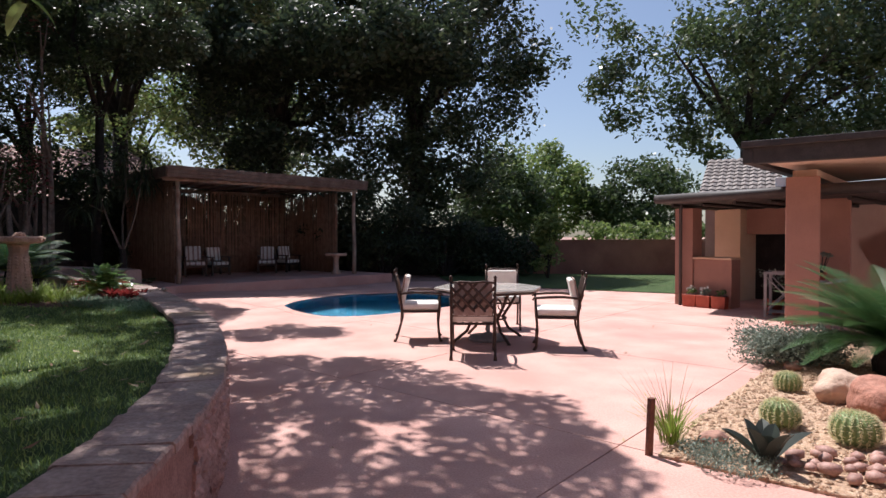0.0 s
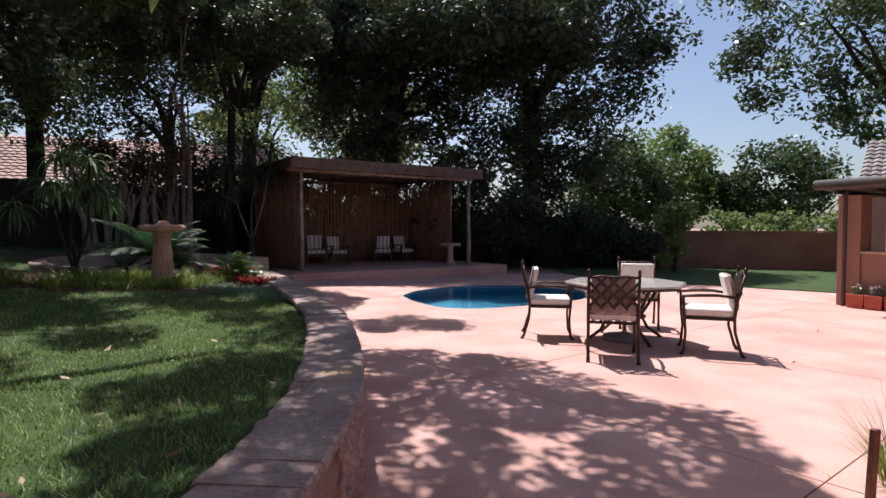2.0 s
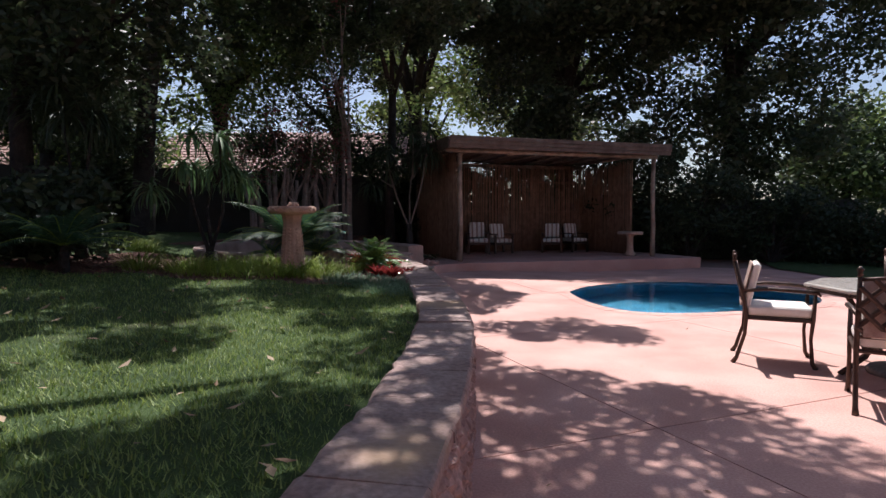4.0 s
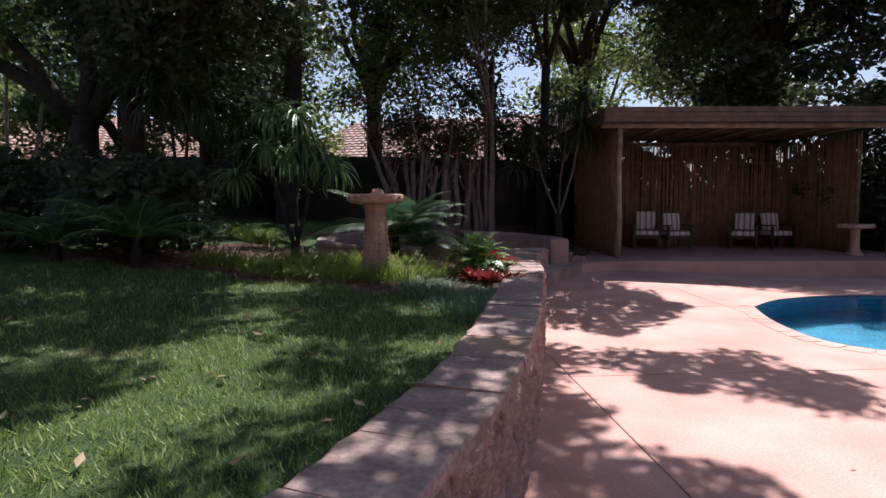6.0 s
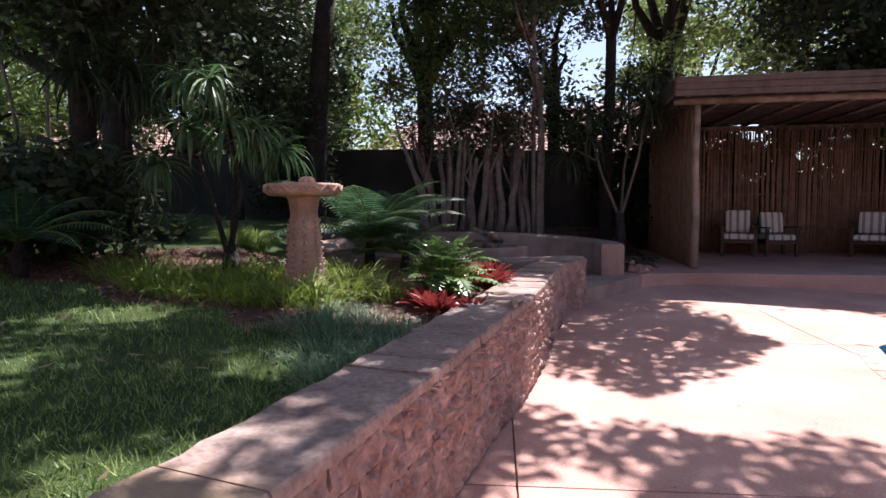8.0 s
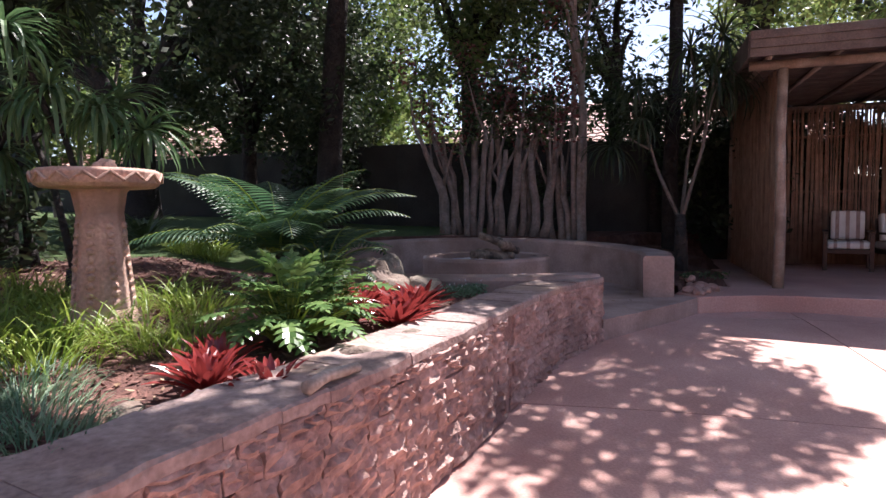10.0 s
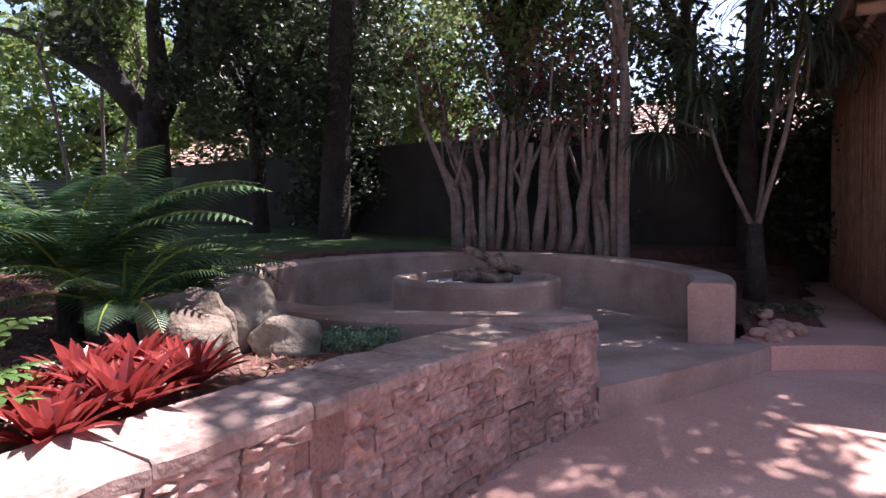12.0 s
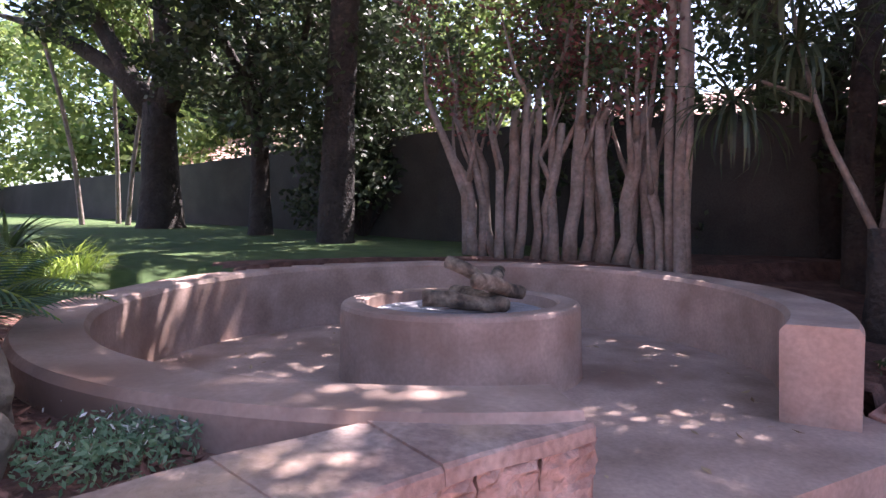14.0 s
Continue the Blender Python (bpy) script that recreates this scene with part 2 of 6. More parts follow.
M_FLORAL = mat("cushion_print", (0.34, 0.22, 0.18), (0.48, 0.36, 0.30), 16, 0.9, 0.2, 220)
M_TABLE = mat("stone_tabletop", (0.40, 0.37, 0.33), (0.52, 0.48, 0.43), 8, 0.14, 0.15, 150)
M_GREY = mat("granite_base", (0.16, 0.15, 0.15), (0.26, 0.25, 0.24), 30, 0.5, 0.2, 200)
M_BOULDER = mat("garden_boulder", (0.19, 0.15, 0.115), (0.36, 0.30, 0.23), 7, 0.9, 0.8, 25, c3=(0.15, 0.105, 0.08), stain=0.52, bump_size=0.03)
M_REDROCK = mat("red_boulder", (0.36, 0.19, 0.14), (0.50, 0.30, 0.23), 5, 0.85, 0.6, 30, c3=(0.56, 0.40, 0.30), stain=0.5, bump_size=0.02)
M_CLAYROCK = mat("clay_red_boulder", (0.30, 0.125, 0.085), (0.42, 0.20, 0.14), 5, 0.85, 0.6, 30, c3=(0.48, 0.30, 0.22), stain=0.6, bump_size=0.02)
M_PEBBLE = mat("river_pebble", (0.34, 0.185, 0.145), (0.48, 0.29, 0.235), 12, 0.6, 0.2, 80, spread=0.25)
M_GRAVEL = mat("yellow_gravel", (0.44, 0.255, 0.15), (0.72, 0.53, 0.37), 40, 0.9, 1.0, 110, c3=(0.34, 0.20, 0.13), stain=0.55, bump_size=0.02)
M_BATH = mat("cast_sandstone", (0.44, 0.27, 0.20), (0.58, 0.39, 0.30), 6, 0.88, 0.5, 60, c3=(0.30, 0.20, 0.16), stain=0.56)
M_CLAY = mat("clay_pot", (0.42, 0.085, 0.05), (0.50, 0.12, 0.07), 8, 0.7, 0.15, 80)
M_LOG = mat("burnt_log", (0.13, 0.085, 0.06), (0.38, 0.28, 0.21), 14, 0.95, 0.8, 50, c3=(0.02, 0.018, 0.017), stain=0.5)
M_ASH = mat("ash", (0.26, 0.24, 0.26), (0.38, 0.355, 0.38), 9, 0.95, 0.5, 70)
M_POOL = mat("pool_plaster", (0.03, 0.20, 0.32), (0.05, 0.28, 0.40), 4, 0.7, 0.1, 40)
M_BLACK = mat("matt_black", (0.012, 0.011, 0.010), (0.03, 0.027, 0.025), 4, 0.95, 0.3, 30)
M_DRIFT = mat("weathered_branch", (0.34, 0.27, 0.22), (0.50, 0.42, 0.35), 14, 0.9, 0.5, 60)
M_STEEL = mat("grey_painted_steel", (0.20, 0.20, 0.21), (0.28, 0.28, 0.29), 10, 0.5, 0.1, 90)
M_DRY = leaf_mat("dry_leaf", (0.20, 0.11, 0.06), (0.50, 0.38, 0.24), 0.7, 0.2)

# four tones of tree leaf: shade and sun on the crowns put into colour
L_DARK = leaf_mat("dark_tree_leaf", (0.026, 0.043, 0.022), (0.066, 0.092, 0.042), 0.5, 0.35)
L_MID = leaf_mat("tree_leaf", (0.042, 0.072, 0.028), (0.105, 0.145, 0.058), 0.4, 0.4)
L_LIGHT = leaf_mat("sunlit_tone_leaf", (0.10, 0.17, 0.05), (0.26, 0.32, 0.10), 0.5, 0.45)
L_SUNLIT = leaf_mat("half_sunlit_tone_leaf", (0.07, 0.12, 0.04), (0.19, 0.24, 0.08), 0.45, 0.45)
L_GREY = leaf_mat("grey_green_leaf", (0.14, 0.18, 0.14), (0.30, 0.35, 0.28), 0.6, 0.3)
L_COVER = leaf_mat("ground_cover_leaf", (0.06, 0.13, 0.05), (0.17, 0.27, 0.12), 0.45, 0.3)
L_FERN = leaf_mat("fern_leaf", (0.035, 0.10, 0.045), (0.10, 0.19, 0.09), 0.5, 0.35)
L_MINT = leaf_mat("fine_mint_blade", (0.10, 0.20, 0.10), (0.26, 0.37, 0.22), 0.5, 0.3)
L_WHITE = leaf_mat("white_petal", (0.70, 0.68, 0.64), (0.82, 0.80, 0.76), 0.6, 0.3)
L_PHIL = leaf_mat("split_leaf", (0.075, 0.155, 0.045), (0.20, 0.31, 0.10), 0.25, 0.3)
L_LIRI = leaf_mat("strap_leaf", (0.15, 0.25, 0.03), (0.36, 0.44, 0.09), 0.45, 0.4)
L_BROM = leaf_mat("bromeliad_leaf", (0.08, 0.010, 0.014), (0.40, 0.065, 0.055), 0.16, 0.3)
L_CYCAD = leaf_mat("cycad_leaf", (0.032, 0.085, 0.026), (0.08, 0.16, 0.048), 0.35, 0.25)
L_AGAVE = leaf_mat("agave_leaf", (0.026, 0.036, 0.028), (0.06, 0.072, 0.058), 0.5, 0.05)
L_CACTUS = mat("cactus_skin", (0.16, 0.23, 0.08), (0.24, 0.32, 0.13), 12, 0.6, 0.2, 60)
L_SPINE = leaf_mat("cactus_spine", (0.62, 0.55, 0.32), (0.80, 0.74, 0.50), 0.6, 0.3)


def water_mat():
    m = bpy.data.materials.new("pool_water")
    m.use_nodes = True
    nt, N = m.node_tree, m.node_tree.nodes
    b = N["Principled BSDF"]
    b.inputs["Base Color"].default_value = (0.55, 0.85, 0.95, 1)
    b.inputs["Roughness"].default_value, b.inputs["IOR"].default_value = 0.02, 1.33
    b.inputs["Transmission Weight"].default_value = 1.0
    n = N.new("ShaderNodeTexNoise")
    n.inputs["Scale"].default_value = 3.5
    geo = N.new("ShaderNodeNewGeometry")
    nt.links.new(geo.outputs["Position"], n.inputs["Vector"])
    bp = N.new("ShaderNodeBump")
    bp.inputs["Strength"].default_value, bp.inputs["Distance"].default_value = 0.25, 0.03
    nt.links.new(n.outputs[0], bp.inputs["Height"])
    nt.links.new(bp.outputs[0], b.inputs["Normal"])
    return m


M_WATER = water_mat()

# ---- plan ----
WALL = curve_points([(-1.5, -6.0), (-1.15, -3.0), (-0.95, -0.5), (-0.88, 1.6), (-0.95, 3.1), (-1.13, 4.0), (-1.43, 5.0), (-1.80, 6.0), (-2.30, 7.0), (-2.87, 8.0), (-3.47, 9.05), (-4.17, 10.13)], 0.1)
WALL = [Vector((p[0], p[1])) for p in WALL]
WALL_B = [Vector((p[0], p[1])) for p in curve_points([(WALL[-1].x - 0.008, WALL[-1].y + 0.006), (-4.46, 10.55), (-4.80, 11.15), (-5.02, 11.80)], 0.1)]
THICK = 0.34
PIT, PIT_R, PIT_OUT = Vector((-7.3, 12.1)), 2.0, 2.31
SLAB = [(-5.02, 11.80), (-5.08, 12.22), (-5.17, 12.7), (-5.27, 13.2), (-5.36, 13.55), (-5.72, 13.66)]
SLAB += [(PIT.x + 2.2 * math.cos(a), PIT.y + 2.2 * math.sin(a)) for a in np.linspace(radians(46), radians(352), 44)]
SLAB_Z = 0.22
PERG_L, PERG_R = Vector((-5.30, 14.95)), Vector((-1.25, 18.42))
P_ALONG = (PERG_R - PERG_L).normalized()
P_BACK = Vector((-P_ALONG.y, P_ALONG.x))
P_LEN, P_DEEP = (PERG_R - PERG_L).length, 3.6
PLATFORM_Z = 0.27
PLATFORM = [(-5.72, 13.67), (-5.36, 13.56), (-5.27, 13.85), (-5.10, 14.2), (-4.80, 14.5), (-4.1, 15.0), tuple(PERG_R + P_ALONG * 0.9 - P_BACK * 0.75), tuple(PERG_R + P_ALONG * 0.9 + P_BACK * 4.2), tuple(PERG_L - P_ALONG * 0.5 + P_BACK * 4.2), tuple(PERG_L - P_ALONG * 0.5), (-6.05, 14.45)]
POOL = [(-2.28, 12.2), (-1.85, 11.25), (-1.25, 10.5), (-0.6, 10.45), (0.1, 10.85), (0.9, 11.5), (1.5, 12.4), (1.5, 13.6), (0.6, 14.6), (-0.7, 14.6), (-1.6, 14.0), (-2.15, 13.1)]
POOL = [(p[0], p[1]) for p in curve_points(POOL + POOL[:1], 0.22)][:-1]


def wall_top(y):
    return 0.575 + 0.065 * smooth01(4.0, 9.5, y)


def wall_side(x, y):
    """How far a place lies behind the outer face of the garden wall, and the way there."""
    line = WALL + WALL_B
    best = min(range(len(line) - 1), key=lambda i: (line[i].x - x) ** 2 + (line[i].y - y) ** 2)
    a, b = line[best], line[best + 1]
    t = (b - a).normalized()
    return t.x * (y - a.y) - t.y * (x - a.x), Vector((-t.y, t.x))


def terrain(x, y):
    z = 0.53 + 0.045 * max(0.0, -x - 3.2)
    d = math.hypot(x - PIT.x, y - PIT.y)
    front = smooth01(-0.35, 0.45, (0.75 * (x - PIT.x) - 0.66 * (y - PIT.y)) / max(d, 0.1)) * (1 - smooth01(2.5, 3.6, d))
    z += (0.52 - z) * front
    if y > 13.2 and x > -8.5:
        z = min(z, 0.34 + 0.25 * smooth01(-6.0, -8.5, x))
    z += 0.02 * noise.noise(Vector((x * 1.1, y * 1.1, 0))) + 0.008 * noise.noise(Vector((x * 5, y * 5, 1)))
    if d < 2.17 or inside(x, y, SLAB) and x > -5.9 or inside(x, y, PLATFORM):
        z = -0.02
    return z


def patio_top(x, y):
    """The paving climbs a little towards the fire pit."""
    return 0.095 * smooth01(-2.5, -4.7, x) * smooth01(9.8, 12.4, y)


# ---- ground, patio, pool ----
far = [(2500 * math.cos(a), 2500 * math.sin(a)) for a in np.linspace(0, 2 * math.pi, 40, endpoint=False)]
bm = filled([far, POOL], -0.035)
me = bpy.data.meshes.new("ground")
bm.to_mesh(me)
bm.free()
tagged(part("ground", me, M_BED), "dry sandy earth under the paving and beyond", "ground", kind="structure")

edge = [(p.x - 0.1, p.y) for p in WALL] + [(p.x - 0.1, p.y) for p in WALL_B] + [(-5.3, 12.0), (-5.6, 13.0), (-5.6, 14.3), (-4.9, 14.5), (-3.9, 15.1)]
edge += [tuple(PERG_R + P_ALONG * 0.8 - P_BACK * 0.4), (1.6, 18.6), (2.6, 16.6), (7.0, 13.7), (12.0, 12.4), (12.0, -6.0)]
patio = tagged(new("patio"), "terracotta-pink coloured concrete patio in large cut slabs", "patio", kind="structure")
JOINT, TURNED = 2.9, radians(44.6)
bm = filled([edge, POOL], 0.0)
u_way, v_way = Vector((math.cos(TURNED), math.sin(TURNED), 0)), Vector((-math.sin(TURNED), math.cos(TURNED), 0))
for way, off in ((u_way, 0.85), (v_way, 1.66)):
    for k in range(-9, 10):
        for side in (-0.005, 0.005):
            bmesh.ops.bisect_plane(bm, geom=bm.verts[:] + bm.edges[:] + bm.faces[:], plane_co=way * (off + k * JOINT + side), plane_no=way)
for k in range(13):
    bmesh.ops.bisect_plane(bm, geom=bm.verts[:] + bm.edges[:] + bm.faces[:], plane_co=(-2.5 - 0.25 * k, 0, 0), plane_no=(1, 0, 0))
    bmesh.ops.bisect_plane(bm, geom=bm.verts[:] + bm.edges[:] + bm.faces[:], plane_co=(0, 9.8 + 0.25 * k, 0), plane_no=(0, 1, 0))
for q in bm.verts:
    q.co.z += patio_top(q.co.x, q.co.y)
cells = {}
for f in bm.faces:
    c = f.calc_center_median()
    u, v = (c.dot(u_way) - 0.85) / JOINT, (c.dot(v_way) - 1.66) / JOINT
    if min(abs(u - round(u)), abs(v - round(v))) * JOINT < 0.0052:
        continue
    cells.setdefault((math.floor(u), math.floor(v)), []).append([tuple(p.co) for p in f.verts])
bm.free()
for cell, polys in cells.items():
    b = Buf()
    for poly in polys:
        b.add(poly, [tuple(range(len(poly)))])
    bm = bmesh.new()
    for poly in polys:
        try:
            bm.faces.new([bm.verts.new(p) for p in poly])
        except ValueError:
            pass
    bmesh.ops.remove_doubles(bm, verts=bm.verts, dist=0.0005)
    bmesh.ops.recalc_face_normals(bm, faces=bm.faces)
    if sum(f.normal.z for f in bm.faces) < 0:
        bmesh.ops.reverse_faces(bm, faces=bm.faces)
    rim = bmesh.ops.extrude_edge_only(bm, edges=[e for e in bm.edges if len(e.link_faces) == 1])
    for q in rim["geom"]:
        if isinstance(q, bmesh.types.BMVert):
            q.co.z -= 0.03
    me = bpy.data.meshes.new("paving_slab")
    bm.to_mesh(me)
    bm.free()
    part("paving_slab", me, M_PAVE, patio)

pool = tagged(new("pool"), "kidney-shaped blue garden pool with still water", "pool", kind="structure")
n = len(POOL)
basin = Buf().add([(x, y, -0.002) for x, y in POOL] + [(x, y, -1.3) for x, y in POOL], [(i, (i + 1) % n, n + (i + 1) % n, n + i) for i in range(n)] + [tuple(range(n, 2 * n))])
part("basin", basin, M_POOL, pool, "blue painted basin")
me = bpy.data.meshes.new("water")
bm = filled([POOL], -0.018)
bm.to_mesh(me)
bm.free()
surface = part("water", me, M_WATER, pool, "clear rippled water")
surface.visible_shadow = False
cx, cy = sum(p[0] for p in POOL) / n, sum(p[1] for p in POOL) / n
for i in range(n):
    a, b = Vector(POOL[i]), Vector(POOL[(i + 1) % n])
    t = (b - a).normalized()
    out = Vector((t.y, -t.x))
    if out.dot(a - Vector((cx, cy))) < 0:
        out = -out
    q = Buf()
    ends = [a + t * 0.004, b - t * 0.004]
    q.add([(*(ends[0] - out * 0.03), 0.003), (*(ends[1] - out * 0.03), 0.003), (*(ends[1] + out * 0.16), 0.003), (*(ends[0] + out * 0.16), 0.003),
           (*(ends[0] - out * 0.03), 0.009), (*(ends[1] - out * 0.03), 0.009), (*(ends[1] + out * 0.16), 0.004), (*(ends[0] + out * 0.16), 0.004)],
          [(3, 2, 1, 0), (4, 5, 6, 7), (0, 1, 5, 4), (1, 2, 6, 5), (2, 3, 7, 6), (3, 0, 4, 7)])
    part("coping_stone", q, M_PAVE, pool)

# lawn and beds behind the garden wall
xs = np.concatenate([np.arange(-46, -10, 1.2), np.arange(-10, -0.4, 0.1)])
ys = np.concatenate([np.arange(-14, 0, 1.0), np.arange(0, 5.4, 0.2), np.arange(5.4, 9.8, 0.1), np.arange(9.8, 14.6, 0.1), np.arange(14.6, 15.2, 0.2), np.arange(15.4, 24, 0.8)])


def bed_here(x, y):
    """Mulch instead of grass: the planted strip by the wall's end and round the fire pit."""
    if x < -9.6:
        return False
    front = 6.55 + 0.36 * (x + 6.6) if x < -3.4 else 7.7 + 0.9 * (x + 3.4)
    return y > front + 0.12 * math.sin(x * 5) and not (x < -8.3 and y < 11.0 + 0.4 * (x + 8.3))


lawn_b, bed_b, keep = Buf(), Buf(), {}
grid = {}
for i, x in enumerate(xs):
    for j, y in enumerate(ys):
        x, y = float(x), float(y)
        if y <= 12.0 or x < -5.85 or y > 13.75 and x < -5.5:
            d, nrm = wall_side(x, y)
            if y <= 12.0 and -0.34 < d <= 0.12:
                x, y = x + nrm.x * (0.15 - d), y + nrm.y * (0.15 - d)
            elif y <= 12.0 and d <= 0.12:
                continue
            grid[i, j] = (x, y, terrain(x, y))
for kind, buf in ((False, lawn_b), (True, bed_b)):
    index = {}
    for i in range(len(xs) - 1):
        for j in range(len(ys) - 1):
            quad = [(i, j), (i + 1, j), (i + 1, j + 1), (i, j + 1)]
            if all(q in grid for q in quad) and bed_here((xs[i] + xs[i + 1]) / 2, (ys[j] + ys[j + 1]) / 2) == kind:
                for q in quad:
                    if q not in index:
                        index[q] = len(buf.v)
                        buf.v.append(grid[q])
                buf.f.append(tuple(index[q] for q in quad))
tagged(part("lawn", lawn_b, M_LAWN, smooth=True), "raised garden lawn in broken shade behind the stone wall", "lawn", kind="structure")
tagged(part("planting_bed", bed_b, M_SOIL, smooth=True), "brown bark mulch bed between lawn and fire pit", "garden bed", kind="structure")
me = bpy.data.meshes.new("far_lawn")
bm = filled([[(2.7, 16.7), (7.0, 13.9), (12.0, 12.6), (40.0, 12.6), (40.0, 40.0), (0.5, 40.0), (1.7, 18.8)]], 0.004)
bm.to_mesh(me)
bm.free()
tagged(part("far_lawn", me, M_LAWN), "sunlit strip of lawn beyond the paving", "lawn", kind="structure")


# ---- garden wall of rock-faced stone ----
def offset(line, d):
    out = []
    for i, p in enumerate(line):
        t = (line[min(i + 1, len(line) - 1)] - line[max(i - 1, 0)]).normalized()
        out.append(p + Vector((-t.y, t.x)) * d)
    return out


def run_wall(line, z0, top, d0, d1):
    """A wall body along a line, between two distances behind its face."""
    a, b = offset(line, d0), offset(line, d1)
    n = len(line)
    v = []
    for i in range(n):
        h = top(line[i].y)
        v += [(*a[i], z0), (*a[i], h), (*b[i], h), (*b[i], z0)]
    f = []
    for i in range(n - 1):
        for k in range(4):
            f.append((4 * i + k, 4 * (i + 1) + k, 4 * (i + 1) + (k + 1) % 4, 4 * i + (k + 1) % 4))
    f += [(0, 1, 2, 3), (4 * n - 1, 4 * n - 2, 4 * n - 3, 4 * n - 4)]
    return Buf().add(v, f)


garden_wall = tagged(part("garden_wall", run_wall(WALL, -0.03, lambda y: wall_top(y) - 0.05, 0.014, THICK - 0.03), M_MORTAR),
                     "low curved retaining wall of pinkish rock-faced stone with flat coping", "garden wall", kind="structure")


def stone_block(a, b, out, z0, z1, seed, deep=0.05):
    """One hewn block: its face is broken and bulges a little."""
    r = random.Random(seed)
    v, f = [], []
    nu, nv = 6, 5
    for j in range(nv + 1):
        for i in range(nu + 1):
            p = a + (b - a) * (i / nu)
            rim = i in (0, nu) or j in (0, nv)
            bulge = r.uniform(-0.004, 0.012) if rim else r.uniform(-0.004, 0.034)
            q = p + out * bulge
            v.append((q.x, q.y, z0 + (z1 - z0) * j / nv))
    for j in range(nv):
        for i in range(nu):
            k = j * (nu + 1) + i
            f.append((k, k + 1, k + nu + 2, k + nu + 1))
    k = len(v)
    for p, z in ((a, z0), (b, z0), (b, z1), (a, z1)):
        q = p - out * deep
        v.append((q.x, q.y, z))
    low, high = list(range(nu + 1)), [nv * (nu + 1) + i for i in range(nu + 1)]
    lft, rgt = [j * (nu + 1) for j in range(nv + 1)], [j * (nu + 1) + nu for j in range(nv + 1)]
    f += [(k, k + 1, *reversed(low)), (*high, k + 2, k + 3), (k, *lft, k + 3), (k + 2, *reversed(rgt), k + 1)]
    return Buf().add(v, f)


def along(line, s):
    """Place and direction s metres along a line with points each 0.1 m."""
    i = min(max(int(s / 0.1), 0), len(line) - 2)
    a, b = line[i], line[i + 1]
    return a + (b - a) * (s / 0.1 - i), (b - a).normalized()


def face_wall(line, parent, s0, s1, zmax, row=0.098):
    z, k = 0.0, 0
    while z < 0.66:
        h = row * rnd(0.65, 1.4)
        s = s0 + rnd(0, 0.15)
        while s < s1 - 0.1:
            w = min(rnd(1.2, 3.2) * row, s1 - s)
            (a, t), (b, _) = along(line, s + 0.004), along(line, s + w - 0.006)
            t = (b - a).normalized()
            k += 1
            lo, hi = z + 0.003 + rnd(-0.012, 0.004) * (z > 0), min(z + h - 0.002 + rnd(-0.002, 0.008), zmax(a.y) - 0.042)
            if zmax(a.y) - 0.042 - hi < 0.045:
                hi = zmax(a.y) - 0.042
            if hi - lo > 0.03:
                part("stone", stone_block(a, b, Vector((t.y, -t.x)), lo, hi, k * 7 + int(z * 100)), M_STONE, parent)
            s += w
        z += h


def cap_wall(line, parent, s0, s1, wide, top, mat_cap):
    s, k = s0, 0
    while s < s1 - 0.05:
        w = min(rnd(0.2, 0.5), s1 - s)
        m = 4
        dz0 = rnd(-0.002, 0.002)
        v, f = [], []
        for i in range(m + 1):
            p, t = along(line, s + 0.0006 + (w - 0.0012) * i / m)
            nrm = Vector((-t.y, t.x))
            lo, hi = -0.016 + rnd(-0.006, 0.004), wide + 0.02 + rnd(-0.012, 0.012)
            z = top(p.y) + dz0 + rnd(-0.004, 0.004)
            for d, dz in ((lo, -0.045), (lo + 0.002, -0.010), (lo + 0.012, 0.0), (hi - 0.018, rnd(-0.003, 0.004)), (hi, -0.012), (hi, -0.05)):
                q = p + nrm * d
                v.append((q.x, q.y, z + dz + rnd(-0.002, 0.002)))
        for i in range(m):
            for j in range(6):
                f.append((6 * i + j, 6 * (i + 1) + j, 6 * (i + 1) + (j + 1) % 6, 6 * i + (j + 1) % 6))
        f += [tuple(range(6)), tuple(6 * m + j for j in range(5, -1, -1))]
        part("coping_stone", Buf().add(v, f), mat_cap, parent)
        s += w


# ---- second wall, step and fire pit ----
wall_b = tagged(part("pit_wall", run_wall(WALL_B, -0.03, lambda y: 0.585, 0.014, THICK - 0.03), M_MORTAR),
                "low stone wall running from the garden wall to the fire pit", "garden wall", kind="structure")
def slab_top(x, y):
    return SLAB_Z + 0.045 * smooth01(-6.3, -5.4, x)


bm = filled([SLAB], SLAB_Z)
for k in range(60):
    for co, no in (((-9.6 + k * 0.15, 0, 0), (1, 0, 0)),):
        bmesh.ops.bisect_plane(bm, geom=bm.verts[:] + bm.edges[:] + bm.faces[:], plane_co=co, plane_no=no)
bmesh.ops.recalc_face_normals(bm, faces=bm.faces)
if sum(q.normal.z for q in bm.faces) < 0:
    bmesh.ops.reverse_faces(bm, faces=bm.faces)
rim = bmesh.ops.extrude_edge_only(bm, edges=[e for e in bm.edges if len(e.link_faces) == 1])
low = {q for q in rim["geom"] if isinstance(q, bmesh.types.BMVert)}
for q in bm.verts:
    q.co.z = -0.03 if q in low else slab_top(q.co.x, q.co.y)
me = bpy.data.meshes.new("fire_pit_floor")
bm.to_mesh(me)
bm.free()
tagged(part("fire_pit_floor", me, M_PLASTER),
              "smooth earth-coloured plastered floor of the raised fire pit", "floor", kind="structure")
tagged(part("pergola_platform", bevel(prism(PLATFORM, -0.03, PLATFORM_Z), 0.012), M_PAVE), "raised paved platform under the pergola", "platform", kind="structure")

